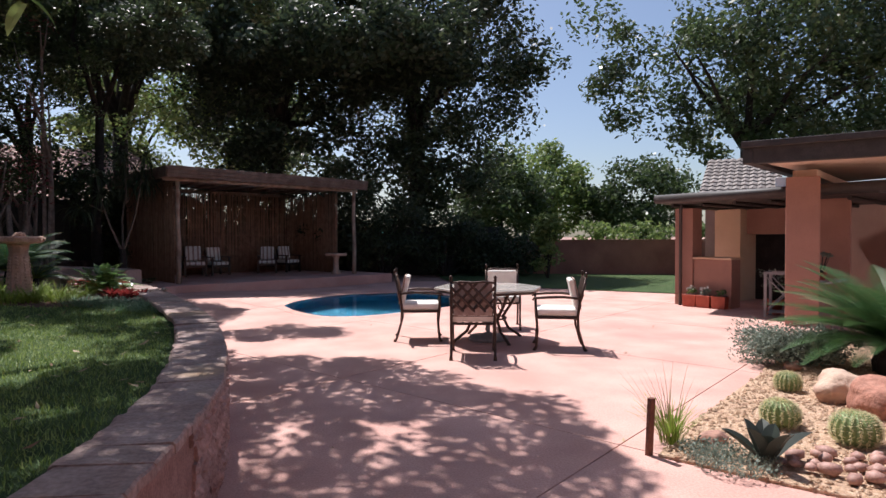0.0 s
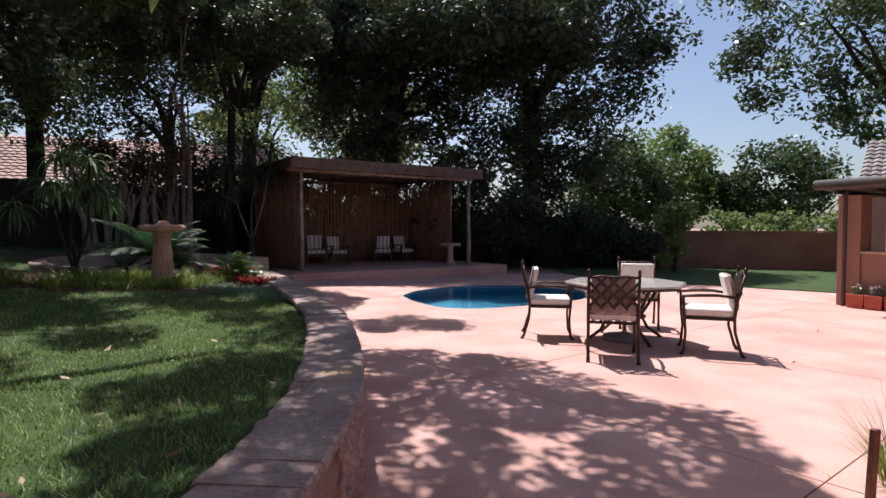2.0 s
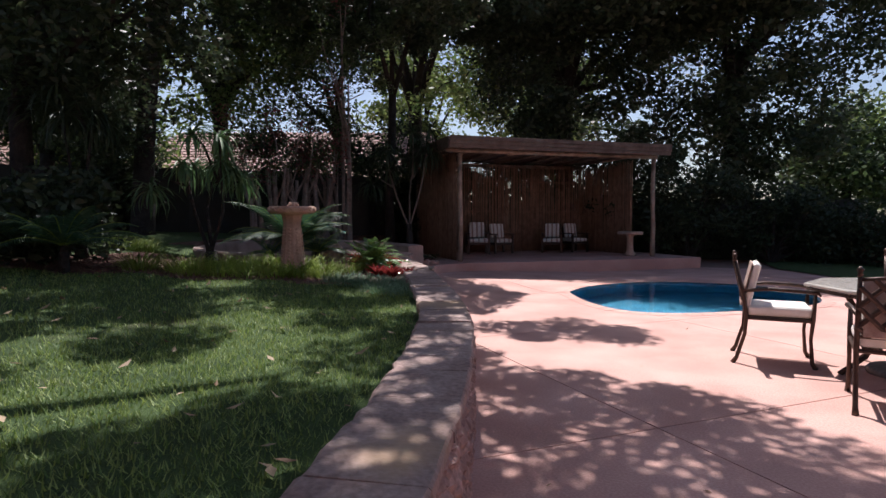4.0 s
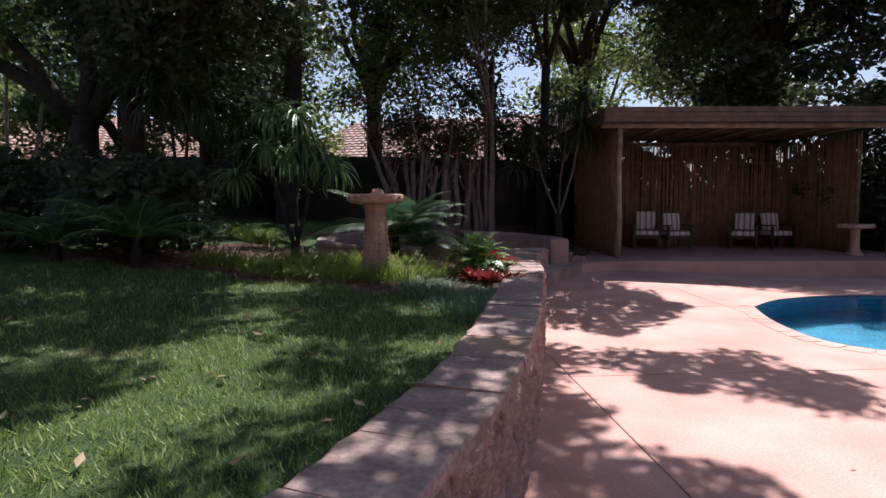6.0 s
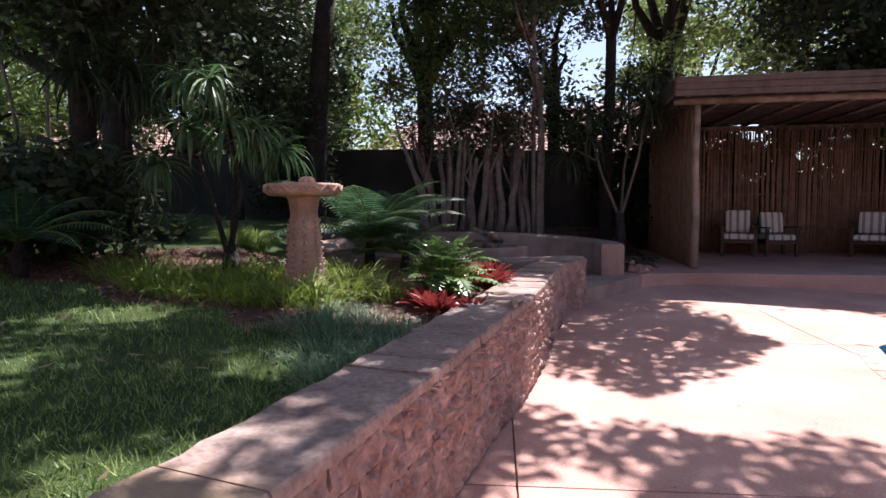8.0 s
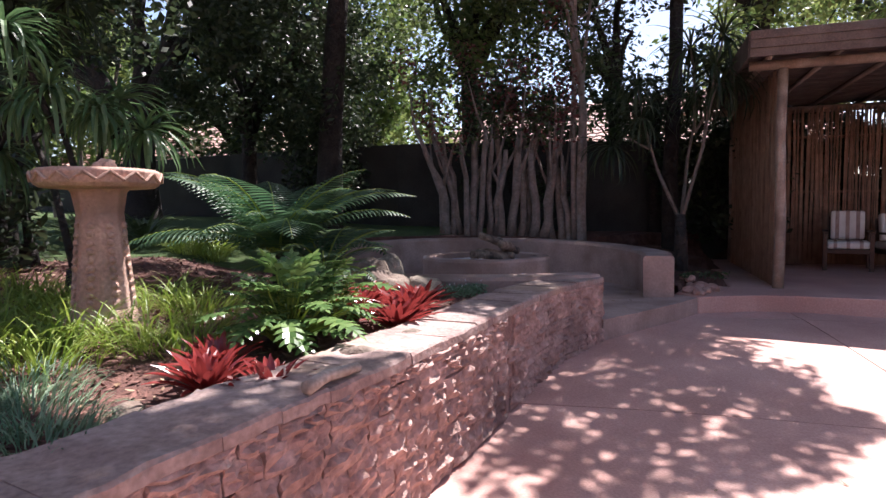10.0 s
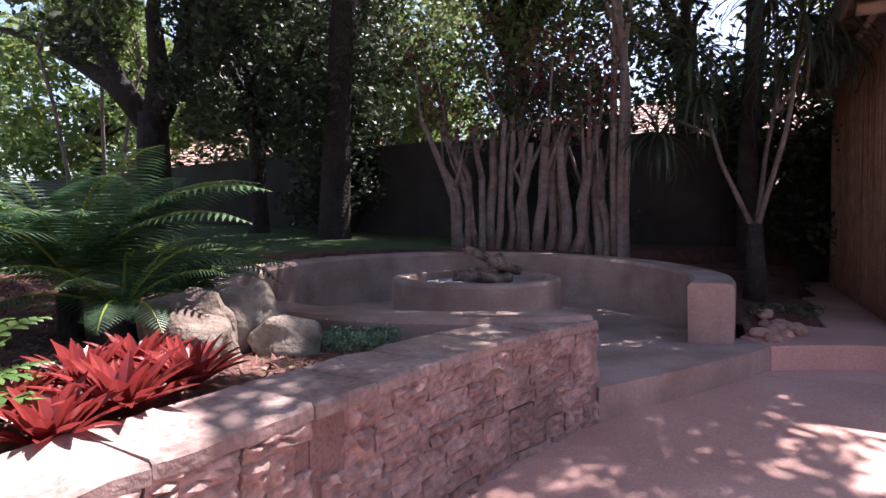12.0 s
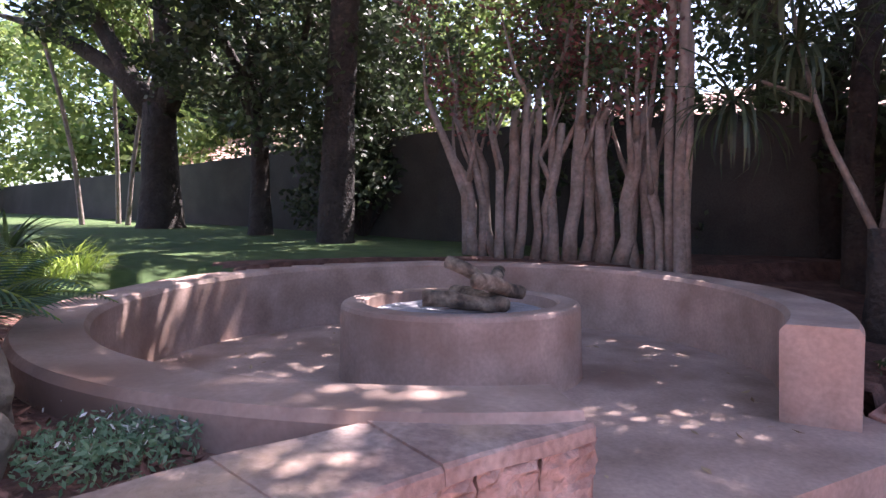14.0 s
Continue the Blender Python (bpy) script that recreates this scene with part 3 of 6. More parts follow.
# curved seat-height back wall of the pit
A0, A1 = radians(36.5), radians(351.5)
v, f, m = [], [], 96
for i in range(m + 1):
    a = A0 + (A1 - A0) * i / m
    c, s = math.cos(a), math.sin(a)
    back = max(0.0, -(c * math.cos(radians(20)) - s * math.sin(radians(20))))
    top = 0.70 + 0.085 * back - 0.045 * smooth01(0.70, 0.86, i / m)
    inset = -0.12 * (1 - smooth01(0.0, 0.15, i / m))
    for r, z in ((PIT_R, SLAB_Z - 0.05), (PIT_R - 0.01, top - 0.03), (PIT_R + 0.015, top), (PIT_OUT - 0.02, top + 0.005), (PIT_OUT, top - 0.025), (PIT_OUT, -0.02)):
        v.append((PIT.x + (r + inset) * c, PIT.y + (r + inset) * s, z))
for i in range(m):
    for j in range(6):
        f.append((6 * i + j, 6 * i + (j + 1) % 6, 6 * (i + 1) + (j + 1) % 6, 6 * (i + 1) + j))
f += [tuple(range(5, -1, -1)), tuple(6 * m + j for j in range(6))]
tagged(part("fire_pit_wall", Buf().add(v, f), M_PLASTER), "curved plastered seat wall round the fire pit, ending in a square pier", "fire pit wall", kind="structure")
DRUM = Vector((-7.27, 12.17))
drum = thing("fire_drum", (DRUM.x, DRUM.y, SLAB_Z), "round plastered fire bowl full of pale ash", "fire pit")
part("drum", Buf().lathe([(0.775, 0.0), (0.768, 0.12), (0.76, 0.42), (0.75, 0.442), (0.735, 0.45), (0.63, 0.45), (0.61, 0.44), (0.605, 0.37), (0.3, 0.365)], n=56), M_PLASTER, drum, smooth=False)
ash = Buf()
for k in range(14):
    r = 0.0455 * k
    ash.v += [(r * math.cos(a), r * math.sin(a), 0.385 + 0.012 * noise.noise(Vector((r * 6 * math.cos(a), r * 6 * math.sin(a), 3))) - 0.02 * (k == 13)) for a in np.linspace(0, 2 * math.pi, 32, endpoint=False)]
ash.f = [(k * 32 + i, k * 32 + (i + 1) % 32, (k + 1) * 32 + (i + 1) % 32, (k + 1) * 32 + i) for k in range(13) for i in range(32)]
part("ash", ash, M_ASH, drum, "pale grey ash", smooth=True)

# ---- boundary walls ----
def wall_between(name, pts, z0, z1, thick, material, label):
    ob = new(name)
    tagged(ob, label, "boundary wall", kind="structure")
    line = [Vector(p) for p in pts]
    a, b = offset(line, 0), offset(line, thick)
    n = len(line)
    v, f = [], []
    for i in range(n):
        h = z1 if not hasattr(z1, "__len__") else z1[i]
        v += [(*a[i], z0), (*a[i], h), (*b[i], h), (*b[i], z0)]
    for i in range(n - 1):
        for k in range(4):
            f.append((4 * i + k, 4 * (i + 1) + k, 4 * (i + 1) + (k + 1) % 4, 4 * i + (k + 1) % 4))
    f += [(0, 1, 2, 3), (4 * n - 1, 4 * n - 2, 4 * n - 3, 4 * n - 4)]
    part("wall_body", Buf().add(v, f), material, ob)
    v = []
    a, b = offset(line, -0.03), offset(line, thick + 0.03)
    for i in range(n):
        h = z1 if not hasattr(z1, "__len__") else z1[i]
        v += [(*a[i], h + 0.003), (*a[i], h + 0.05), (*b[i], h + 0.05), (*b[i], h + 0.003)]
    part("coping", Buf().add(v, f), material, ob)
    return ob


wall_between("wall_west", [(-34, -6), (-26, 3.0), (-19.6, 8.2), (-16.2, 11.2), (-12.2, 13.6), (-9.9, 15.9), (-8.7, 18.0), (-7.3, 20.5)], -0.05, [2.2, 2.3, 2.4, 2.55, 2.5, 2.45, 2.4, 2.4], -0.22, M_BOUND, "tall grey plastered boundary wall, coloured dark for deep shade")
wall_between("wall_north", [(-7.3, 20.5), (-2.0, 22.4), (4.2, 22.4)], -0.05, 1.75, 0.22, M_BOUND, "boundary wall behind the pool garden, coloured dark for shade")
wall_between("wall_east", [(4.2, 22.2), (12.0, 20.6), (24.0, 18.0)], -0.05, 1.25, 0.22, M_RED_WALL, "low red-brown boundary wall beyond the lawn")
wall_between("wall_south", [(14.0, -9.0), (-2.0, -10.0), (-34.0, -8.0)], -0.05, 2.4, -0.22, M_RENDER, "plain terracotta wall behind the walker")

# plain unseen walls added behind the walk's start, closing the garden and cutting skylight
for name, a, b in (("wall_south", (-16.0, -4.0), (10.0, -4.0)), ("wall_east", (10.0, -4.0), (10.0, 3.0))):
    a, b = Vector(a), Vector(b)
    t = (b - a).normalized()
    o = Vector((t.y, -t.x)) * 0.25
    tagged(part(name, prism([tuple(a), tuple(b), tuple(b + o), tuple(a + o)], -0.05, 5.0), M_RENDER), "plain unseen terracotta wall added to cut skylight", "wall", kind="structure")

# ---- pergola ----
def perg(u, v):
    """A place u metres along the pergola's front and v metres behind it."""
    p = PERG_L + P_ALONG * u + P_BACK * v
    return p.x, p.y


P_YAW = math.degrees(math.atan2(P_ALONG.y, P_ALONG.x))
pergola = thing("pergola", (PERG_L.x, PERG_L.y, 0.27), "rustic timber pergola with a flat board roof and lath screens", "pergola", rz=P_YAW)
for u, v in ((0, 0), (P_LEN, 0), (0, P_DEEP), (P_LEN / 2, P_DEEP), (P_LEN, P_DEEP)):
    part("post", Buf().tube([(u, v, -0.075), (u + 0.012, v, 0.8), (u - 0.01, v + 0.01, 1.7), (u, v, 2.53)], [0.062, 0.058, 0.055, 0.053], 12), M_POLE, pergola, "round grey-brown gum pole", smooth=True)
for v in (0, P_DEEP):
    part("beam", Buf().tube([(-0.35, v, 2.575), (P_LEN / 2, v, 2.57), (P_LEN + 0.1, v, 2.575)], 0.055, 12), M_POLE, pergola, smooth=True)
for k in range(9):
    u = -0.15 + k * (P_LEN + 0.1) / 8
    part("rafter", Buf().tube([(u, -0.30, 2.662), (u, P_DEEP + 0.35, 2.662)], 0.032, 10), M_POLE, pergola, smooth=True)
for k in range(30):
    v = -0.42 + k * (P_DEEP + 0.8) / 30
    part("roof_board", Buf().box((P_LEN / 2 - 0.14, v + 0.066, 2.71 + 0.007 * (k % 2)), (P_LEN + 0.52 + rnd(-0.03, 0.03), (P_DEEP + 0.8) / 30 + 0.006, 0.03)), M_THATCH, pergola)
for k, z in enumerate((2.62, 2.71, 2.80)):
    part("fascia", bevel(Buf().box((P_LEN / 2 - 0.14, -0.47 - 0.02 * k, z), (P_LEN + 0.58, 0.035, 0.09)), 0.006), M_THATCH, pergola, "weathered edge board")
part("side_fascia", bevel(Buf().box((-0.42, P_DEEP / 2, 2.71), (0.035, P_DEEP + 0.85, 0.26)), 0.006), M_THATCH, pergola)


def lath(h):
    b = Buf()
    b.tube([(0, 0, 0), (0.008, 0.003, h * 0.5), (0, 0, h)], [0.013, 0.0125, 0.011], 6)
    return b.mesh("lath", True)


laths = [lath(2.56 + 0.035 * k) for k in range(4)]
for q in laths:
    q.materials.append(M_LATH)
screen_side = thing("side_screen", (PERG_L.x, PERG_L.y, 0.27), "upright brown lath screen on the pergola's side", "screen", rz=P_YAW)
screen_back = thing("back_screen", (PERG_L.x, PERG_L.y, 0.27), "upright brown lath screen closing the pergola's back", "screen", rz=P_YAW)
k = 0
v = 0.28
while v < P_DEEP:
    k += 1
    part("lath", laths[k % 4], None, screen_side, at=pose(rnd(-0.01, 0.01), v, -0.07, rnd(-0.6, 0.6), rnd(-0.6, 0.6), rnd(0, 360)))
    v += rnd(0.0235, 0.030)
screen_right = thing("side_screen", (PERG_R.x, PERG_R.y, 0.27), "upright brown lath screen on the pergola's far side", "screen", rz=P_YAW)
v = 0.9
while v < P_DEEP:
    k += 1
    part("lath", laths[k % 4], None, screen_right, at=pose(rnd(-0.01, 0.01), v, -0.07, rnd(-0.6, 0.6), rnd(-0.6, 0.6), rnd(0, 360)))
    v += rnd(0.0235, 0.030)
u = 0.02
while u < P_LEN:
    k += 1
    part("lath", laths[k % 4], None, screen_back, at=pose(u, P_DEEP - 0.1 + rnd(-0.01, 0.01), -0.07, rnd(-0.6, 0.6), rnd(-0.6, 0.6), rnd(0, 360)))
    u += rnd(0.0215, 0.0255)
for z in (0.35, 1.2, 2.1):
    part("rail", Buf().tube([(0.025, 0.2, z), (0.025, P_DEEP, z)], 0.02, 8), M_LATH, screen_side)
    part("rail", Buf().tube([(0, P_DEEP - 0.06, z), (P_LEN, P_DEEP - 0.06, z)], 0.02, 8), M_LATH, screen_back)


def striped_cushion(name, size, parent, m):
    body = part(name, bevel(Buf().box((0, 0, 0), size), min(size) * 0.32, 3), M_CUSHION, parent, "white cushion with faded stripes", at=m)
    for j in (-0.3, 0.0, 0.3):
        part("stripe", bevel(Buf().box((j * size[0], 0, 0), (0.03, size[1] + 0.004, size[2] + 0.004)), min(size) * 0.32, 3), M_FLORAL, body)
    return body


def lounge_chair():
    t = thing("garden_armchair", (0, 0, 0), "low dark timber garden armchair with white striped cushions", "armchair", "seats under the pergola")
    for x in (-0.3, 0.3):
        for y in (-0.3, 0.3):
            part("leg", bevel(Buf().box((x, y, 0.29 if y < 0 else 0.31), (0.06, 0.06, 0.58 if y < 0 else 0.62)), 0.005), M_IRON, t)
        part("arm", bevel(Buf().box((x, -0.02, 0.605), (0.08, 0.72, 0.035)), 0.008), M_IRON, t)
    part("seat_frame", bevel(Buf().box((0, 0, 0.30), (0.62, 0.64, 0.07)), 0.006), M_IRON, t)
    for j in range(5):
        part("back_slat", bevel(Buf().box((-0.22 + j * 0.11, 0.33, 0.58), (0.06, 0.022, 0.52)), 0.004), M_IRON, t)
    striped_cushion("seat_cushion", (0.56, 0.60, 0.12), t, pose(0, -0.02, 0.40))
    striped_cushion("back_cushion", (0.46, 0.13, 0.46), t, pose(0, 0.22, 0.70, -10, 0, 0))
    return t


first = lounge_chair()
for i, (u, v, turn) in enumerate(((1.45, 2.6, -14), (2.15, 2.65, 4), (3.75, 2.5, -30), (4.55, 2.6, 8))):
    m = pose(*perg(u, v), PLATFORM_Z, 0, 0, P_YAW + turn) @ Matrix.Scale(0.95, 4)
    if i == 0:
        first.matrix_basis = m
    else:
        copy_thing(first, m)
side_table = thing("side_table", (*perg(4.9, 0.35), PLATFORM_Z), "small round stone side table by the pergola post", "table")
part("table_foot", Buf().lathe([(0.16, 0), (0.15, 0.05), (0.09, 0.12), (0.08, 0.48), (0.12, 0.56)], n=16), M_BATH, side_table, smooth=True)
part("tabletop", Buf().lathe([(0.30, 0.56), (0.33, 0.58), (0.33, 0.63), (0.31, 0.645)], n=24), M_BATH, side_table)


# ---- bird bath ----
bath = thing("bird_bath", (-4.90, 8.12, 0.61), "cast sandstone bird bath on a tapering carved pedestal", "bird bath", rz=20)
part("pedestal", bevel(Buf().lathe([(0.19, 0.0), (0.185, 0.06), (0.15, 0.12), (0.108, 0.60), (0.125, 0.70), (0.14, 0.72)], n=8, flat=0.5), 0.008), M_BATH, bath)
bowl = part("bowl", bevel(Buf().lathe([(0.13, 0.715), (0.255, 0.725), (0.28, 0.745), (0.285, 0.80), (0.27, 0.815), (0.235, 0.812), (0.20, 0.77), (0.05, 0.755)], n=16), 0.006), M_BATH, bath, "shallow bowl with a wavy rim")
for k in range(16):
    a = 2 * math.pi * (k + 0.5) / 16
    part("rim_moulding", Buf().tube([(0.287 * math.cos(a + d * 0.19), 0.287 * math.sin(a + d * 0.19), 0.775 + 0.02 * math.cos(d * math.pi)) for d in (-1, -0.5, 0, 0.5, 1)], 0.008, 6), M_BATH, bowl)
for k in range(8):
    a = math.pi * (k + 0.0) / 4
    strip = Buf()
    for j in range(10):
        r = (0.15 - 0.042 * (j + 1) / 11) * 0.935 + 0.004
        strip.rock((r * math.cos(a), r * math.sin(a), 0.16 + j * 0.042), (0.014, 0.022, 0.02), j + k, 1, 0.3, a)
    part("carved_panel", strip, M_BATH, bath)
tagged(part("bath_ornament", Buf().rock((0, 0, 0.03), (0.075, 0.06, 0.06), 4, 3, 0.3).rock((0.05, 0.02, 0.045), (0.035, 0.035, 0.035), 9, 2, 0.2).rock((-0.055, -0.03, 0.01), (0.04, 0.03, 0.02), 6, 2, 0.3), M_BATH, smooth=True, at=pose(-4.92, 8.15, 1.395)),
                  "small lumpy stone ornament sitting in the bird bath", "ornament")


# ---- plants ----
def fern(name, place, n, length, label, lean=0.9, seed=1):
    r = random.Random(seed)
    t = thing(name, place, label, "fern")
    part("crown", Buf().tube([(0, 0, -0.15), (0.01, 0, 0.1), (0, 0.01, 0.22)], [0.06, 0.055, 0.03], 8), M_BARK, t, smooth=True)
    for i in range(n):
        yaw = 2 * math.pi * (i + r.uniform(-0.3, 0.3)) / n
        rise, L = r.uniform(0.35, 1.15), length * r.uniform(0.75, 1.1)
        b = Buf()
        p, a, m = Vector((0, 0, 0.2)), rise, 32
        side = Vector((-math.sin(yaw), math.cos(yaw), 0))
        line = []
        for k in range(m + 1):
            line.append(p.copy())
            way = Vector((math.cos(yaw) * math.cos(a), math.sin(yaw) * math.cos(a), math.sin(a)))
            s = k / m
            if k > 2:
                pin = L * 0.26 * math.sin(math.pi * min(1, 0.12 + 0.88 * s) ** 0.9) + 0.012
                for sg in (-1, 1):
                    d = (side * sg + way * 0.45 + Vector((0, 0, -0.18))).normalized()
                    q = way * (L / m * 0.27)
                    u1, u2, tip = p + d * pin * 0.35, p + d * pin * 0.7 + Vector((0, 0, -0.02 * pin)), p + d * pin + Vector((0, 0, -0.12 * pin))
                    b.add([p - q * 0.6, u1 - q, u2 - q * 0.8, tip, u2 + q * 0.8, u1 + q, p + q * 0.6], [(0, 1, 5, 6), (1, 2, 4, 5), (2, 3, 4)])
            p = p + way * (L / m)
            a -= lean * 1.5 / m * (0.4 + s)
        frond = part("frond", b, L_FERN, t)
        part("stalk", Buf().tube(line[::4] + [line[-1]], [0.009 * (1 - k / (len(line[::4]) + 1)) + 0.001 for k in range(len(line[::4]) + 1)], 5), L_LIRI, frond)
    return t


fern("tree_fern", (-5.75, 9.25, terrain(-5.75, 9.25) + 0.10), 27, 1.08, "large green tree fern with arching feathery fronds", seed=3)
fern("fern", (-5.5, 9.5, terrain(-5.5, 9.5) - 0.02), 14, 0.62, "low green fern under the tree fern", seed=4)
fern("fern", (-6.55, 9.75, terrain(-6.55, 9.75) - 0.02), 11, 0.75, "green fern in the mulch beside the boulders", seed=5)
fern("fern", (-6.75, 6.5, terrain(-6.75, 6.5) + 0.1), 15, 0.95, "pale sunlit fern under the trees", seed=8)
fern("fern", (-7.5, 6.0, terrain(-7.5, 6.0) - 0.02), 12, 0.95, "dark fern at the edge of the lawn", seed=11)


def rosette(name, place, n, length, width, material, label, category, rise=(0.35, 1.2), droop=0.9, keel=0.25, seed=1, group=""):
    r = random.Random(seed)
    t = thing(name, place, label, category, group)
    for i in range(n):
        yaw = i * 2.39996 + r.uniform(-0.2, 0.2)
        s = i / n
        b = Buf().strap((0.02 * math.cos(yaw), 0.02 * math.sin(yaw), 0.0), yaw, rise[0] + (rise[1] - rise[0]) * s + r.uniform(-0.1, 0.1), length * (1.05 - 0.35 * s) * r.uniform(0.85, 1.1), width * r.uniform(0.85, 1.15), droop * r.uniform(0.6, 1.2), 6, keel)
        part("leaf", b, material, t)
    return t


for i, (x, y, k) in enumerate(((-3.66, 8.40, 0.85), (-3.90, 8.48, 0.8), (-3.55, 8.60, 0.7), (-4.42, 9.60, 1.0), (-4.25, 9.45, 0.9), (-4.6, 9.78, 0.9), (-4.72, 9.45, 0.85), (-4.5, 9.3, 0.8), (-4.9, 9.6, 0.8))):
    rosette("bromeliad", (x, y, terrain(x, y) + 0.01), 34, 0.27 * k, 0.05 * k, L_BROM, "red bromeliad rosette growing in the mulch", "bromeliad", (0.5, 1.42), 0.6, seed=20 + i, group="red bromeliads")


def split_leaf_plant(name, place, n, label, seed):
    """Deeply cut leaves on long stalks."""
    r = random.Random(seed)
    t = thing(name, place, label, "shrub")
    for i in range(n):
        yaw, rise, L = r.uniform(0, 2 * math.pi), r.uniform(0.45, 1.5), r.uniform(0.12, 0.37)
        tip = Vector((math.cos(yaw) * math.cos(rise), math.sin(yaw) * math.cos(rise), math.sin(rise))) * L
        b, m = Buf(), 5
        a, p = rise - r.uniform(0.3, 0.8), tip.copy()
        size = r.uniform(0.11, 0.19)
        side = Vector((-math.sin(yaw), math.cos(yaw), 0))
        for k in range(m):
            way = Vector((math.cos(yaw) * math.cos(a), math.sin(yaw) * math.cos(a), math.sin(a)))
            w = size * (0.36, 0.44, 0.46, 0.40, 0.30)[k] * r.uniform(0.85, 1.1)
            h = way * size / m * 0.5
            for sg in (-1, 1):
                d = (side * sg + way * (0.1 + 0.16 * k) + Vector((0, 0, 0.25))).normalized()
                sag = Vector((0, 0, -0.3 * w))
                b.add([p - h, p + d * w * 0.42 - h * 0.85, p + d * w * 0.82 - h * 0.62 + sag * 0.5, p + d * w + sag, p + d * w * 0.82 + h * 0.62 + sag * 0.5, p + d * w * 0.42 + h * 0.85, p + h],
                      [(0, 1, 5, 6), (1, 2, 4, 5), (2, 3, 4)])
            p = p + way * size / m
            a -= 0.09
        b.add([p - h, p + side * size * 0.07, p + way * size * 0.22, p - side * size * 0.07], [(0, 1, 2, 3)])
        leaf = part("leaf", b, L_PHIL, t)
        part("stalk", Buf().tube([(0, 0, -0.02), tuple(tip * 0.5 + Vector((0, 0, 0.02))), tuple(tip)], [0.006, 0.005, 0.004], 5), L_LIRI, leaf)
    return t


split_leaf_plant("philodendron", (-4.16, 8.84, terrain(-4.16, 8.84)), 96, "bushy philodendron with deeply cut green leaves", 4)
split_leaf_plant("philodendron", (-4.42, 9.12, terrain(-4.42, 9.12)), 46, "bushy philodendron with deeply cut green leaves", 9)


def tuft(name, place, n, length, width, material, label, seed, spread=0.12, rise=(0.9, 1.5), droop=1.6, category="grass"):
    r = random.Random(seed)
    b = Buf()
    for i in range(n):
        a = r.uniform(0, 2 * math.pi)
        d = spread * math.sqrt(r.random())
        b.strap((d * math.cos(a), d * math.sin(a), 0), a + r.uniform(-0.7, 0.7), r.uniform(*rise), length * r.uniform(0.6, 1.1), width, droop * r.uniform(0.5, 1.2), 4, 0.2)
    ob = part(name, b, material)
    ob.matrix_basis = pose(*place)
    return tagged(ob, label, category, "grass tufts")


spots = [(-4.55, 7.72), (-4.3, 7.9), (-4.75, 7.6), (-5.0, 7.45), (-5.3, 7.3), (-5.6, 7.2), (-5.9, 7.3), (-5.45, 7.65), (-4.7, 7.95), (-4.5, 8.25), (-5.25, 7.95), (-5.6, 8.1), (-6.1, 7.7), (-4.35, 8.45), (-5.0, 8.6), (-5.4, 8.45), (-6.3, 7.1), (-6.6, 7.4), (-5.8, 7.9),
         (-8.9, 9.35), (-9.2, 9.5), (-8.6, 9.3), (-9.45, 9.3), (-8.75, 9.05), (-9.1, 9.1)]
for i, (x, y) in enumerate(spots):
    tuft("liriope_tuft", (x, y, terrain(x, y) - 0.01), 120, 0.32, 0.009, L_LIRI, "bright green strap-leaved border grass", 60 + i, 0.19, (0.75, 1.5), 1.9)
for i, (x, y) in enumerate(((-9.6, 8.3), (-10.2, 8.0), (-10.0, 8.7))):
    rosette("strap_lily", (x, y, terrain(x, y) - 0.01), 34, 0.75, 0.045, L_MID, "dark clump of broad strap leaves on the lawn's edge", "lily", (0.5, 1.4), 1.2, 0.2, 130 + i)

# ground cover, mulch chips and fallen leaves
def litter(name, area, n, size, material, label, category, lift=0.008, seed=1, height=None, upright=0.25):
    r = np.random.default_rng(seed)
    b = Buf()
    (x0, x1), (y0, y1) = area
    for _ in range(n):
        x, y = r.uniform(x0, x1), r.uniform(y0, y1)
        z = height(x, y) if height else terrain(x, y)
        if z is None or z < 0.0 and height is None:
            continue
        a, L = r.uniform(0, 6.28), size * r.uniform(0.5, 1.3)
        w = L * r.uniform(0.25, 0.5)
        c, s, t = math.cos(a), math.sin(a), r.uniform(-upright, upright)
        z += lift
        b.add([(x - c * L / 2, y - s * L / 2, z), (x + s * w / 2, y - c * w / 2, z + 0.15 * w), (x + c * L / 2, y + s * L / 2, z + abs(t) * L), (x - s * w / 2, y + c * w / 2, z + 0.15 * w)], [(0, 1, 2, 3)])
    return tagged(part(name, b, material), label, category, kind="stuff")


def bed_level(x, y):
    return terrain(x, y) if bed_here(x, y) and wall_side(x, y)[0] > 0.4 and not inside(x, y, SLAB) else None


def pit_level(x, y):
    return slab_top(x, y) if inside(x, y, SLAB) else None


def lawn_level(x, y):
    return terrain(x, y) if not bed_here(x, y) and wall_side(x, y)[0] > 0.4 else None


litter("fallen_leaves", ((-9.0, -2.6), (6.6, 12.2)), 2200, 0.06, M_DRY, "dry fallen leaves and bark chips on the mulch", "leaf litter", seed=3, height=bed_level)
litter("mulch_chips", ((-9.0, -2.6), (6.6, 12.2)), 9000, 0.05, M_CHIP, "coarse red-brown bark chips on the planting bed", "mulch", 0.006, 13, bed_level, 0.7)
litter("pit_leaves", ((-9.0, -5.0), (10.2, 14.0)), 130, 0.06, M_DRY, "a few dry leaves on the fire pit floor", "leaf litter", 0.004, 5, pit_level)
litter("lawn_leaves", ((-7.0, -1.2), (1.0, 8.0)), 240, 0.07, M_DRY, "pale dry leaves scattered on the lawn", "leaf litter", 0.03, 6, lawn_level, 0.6)
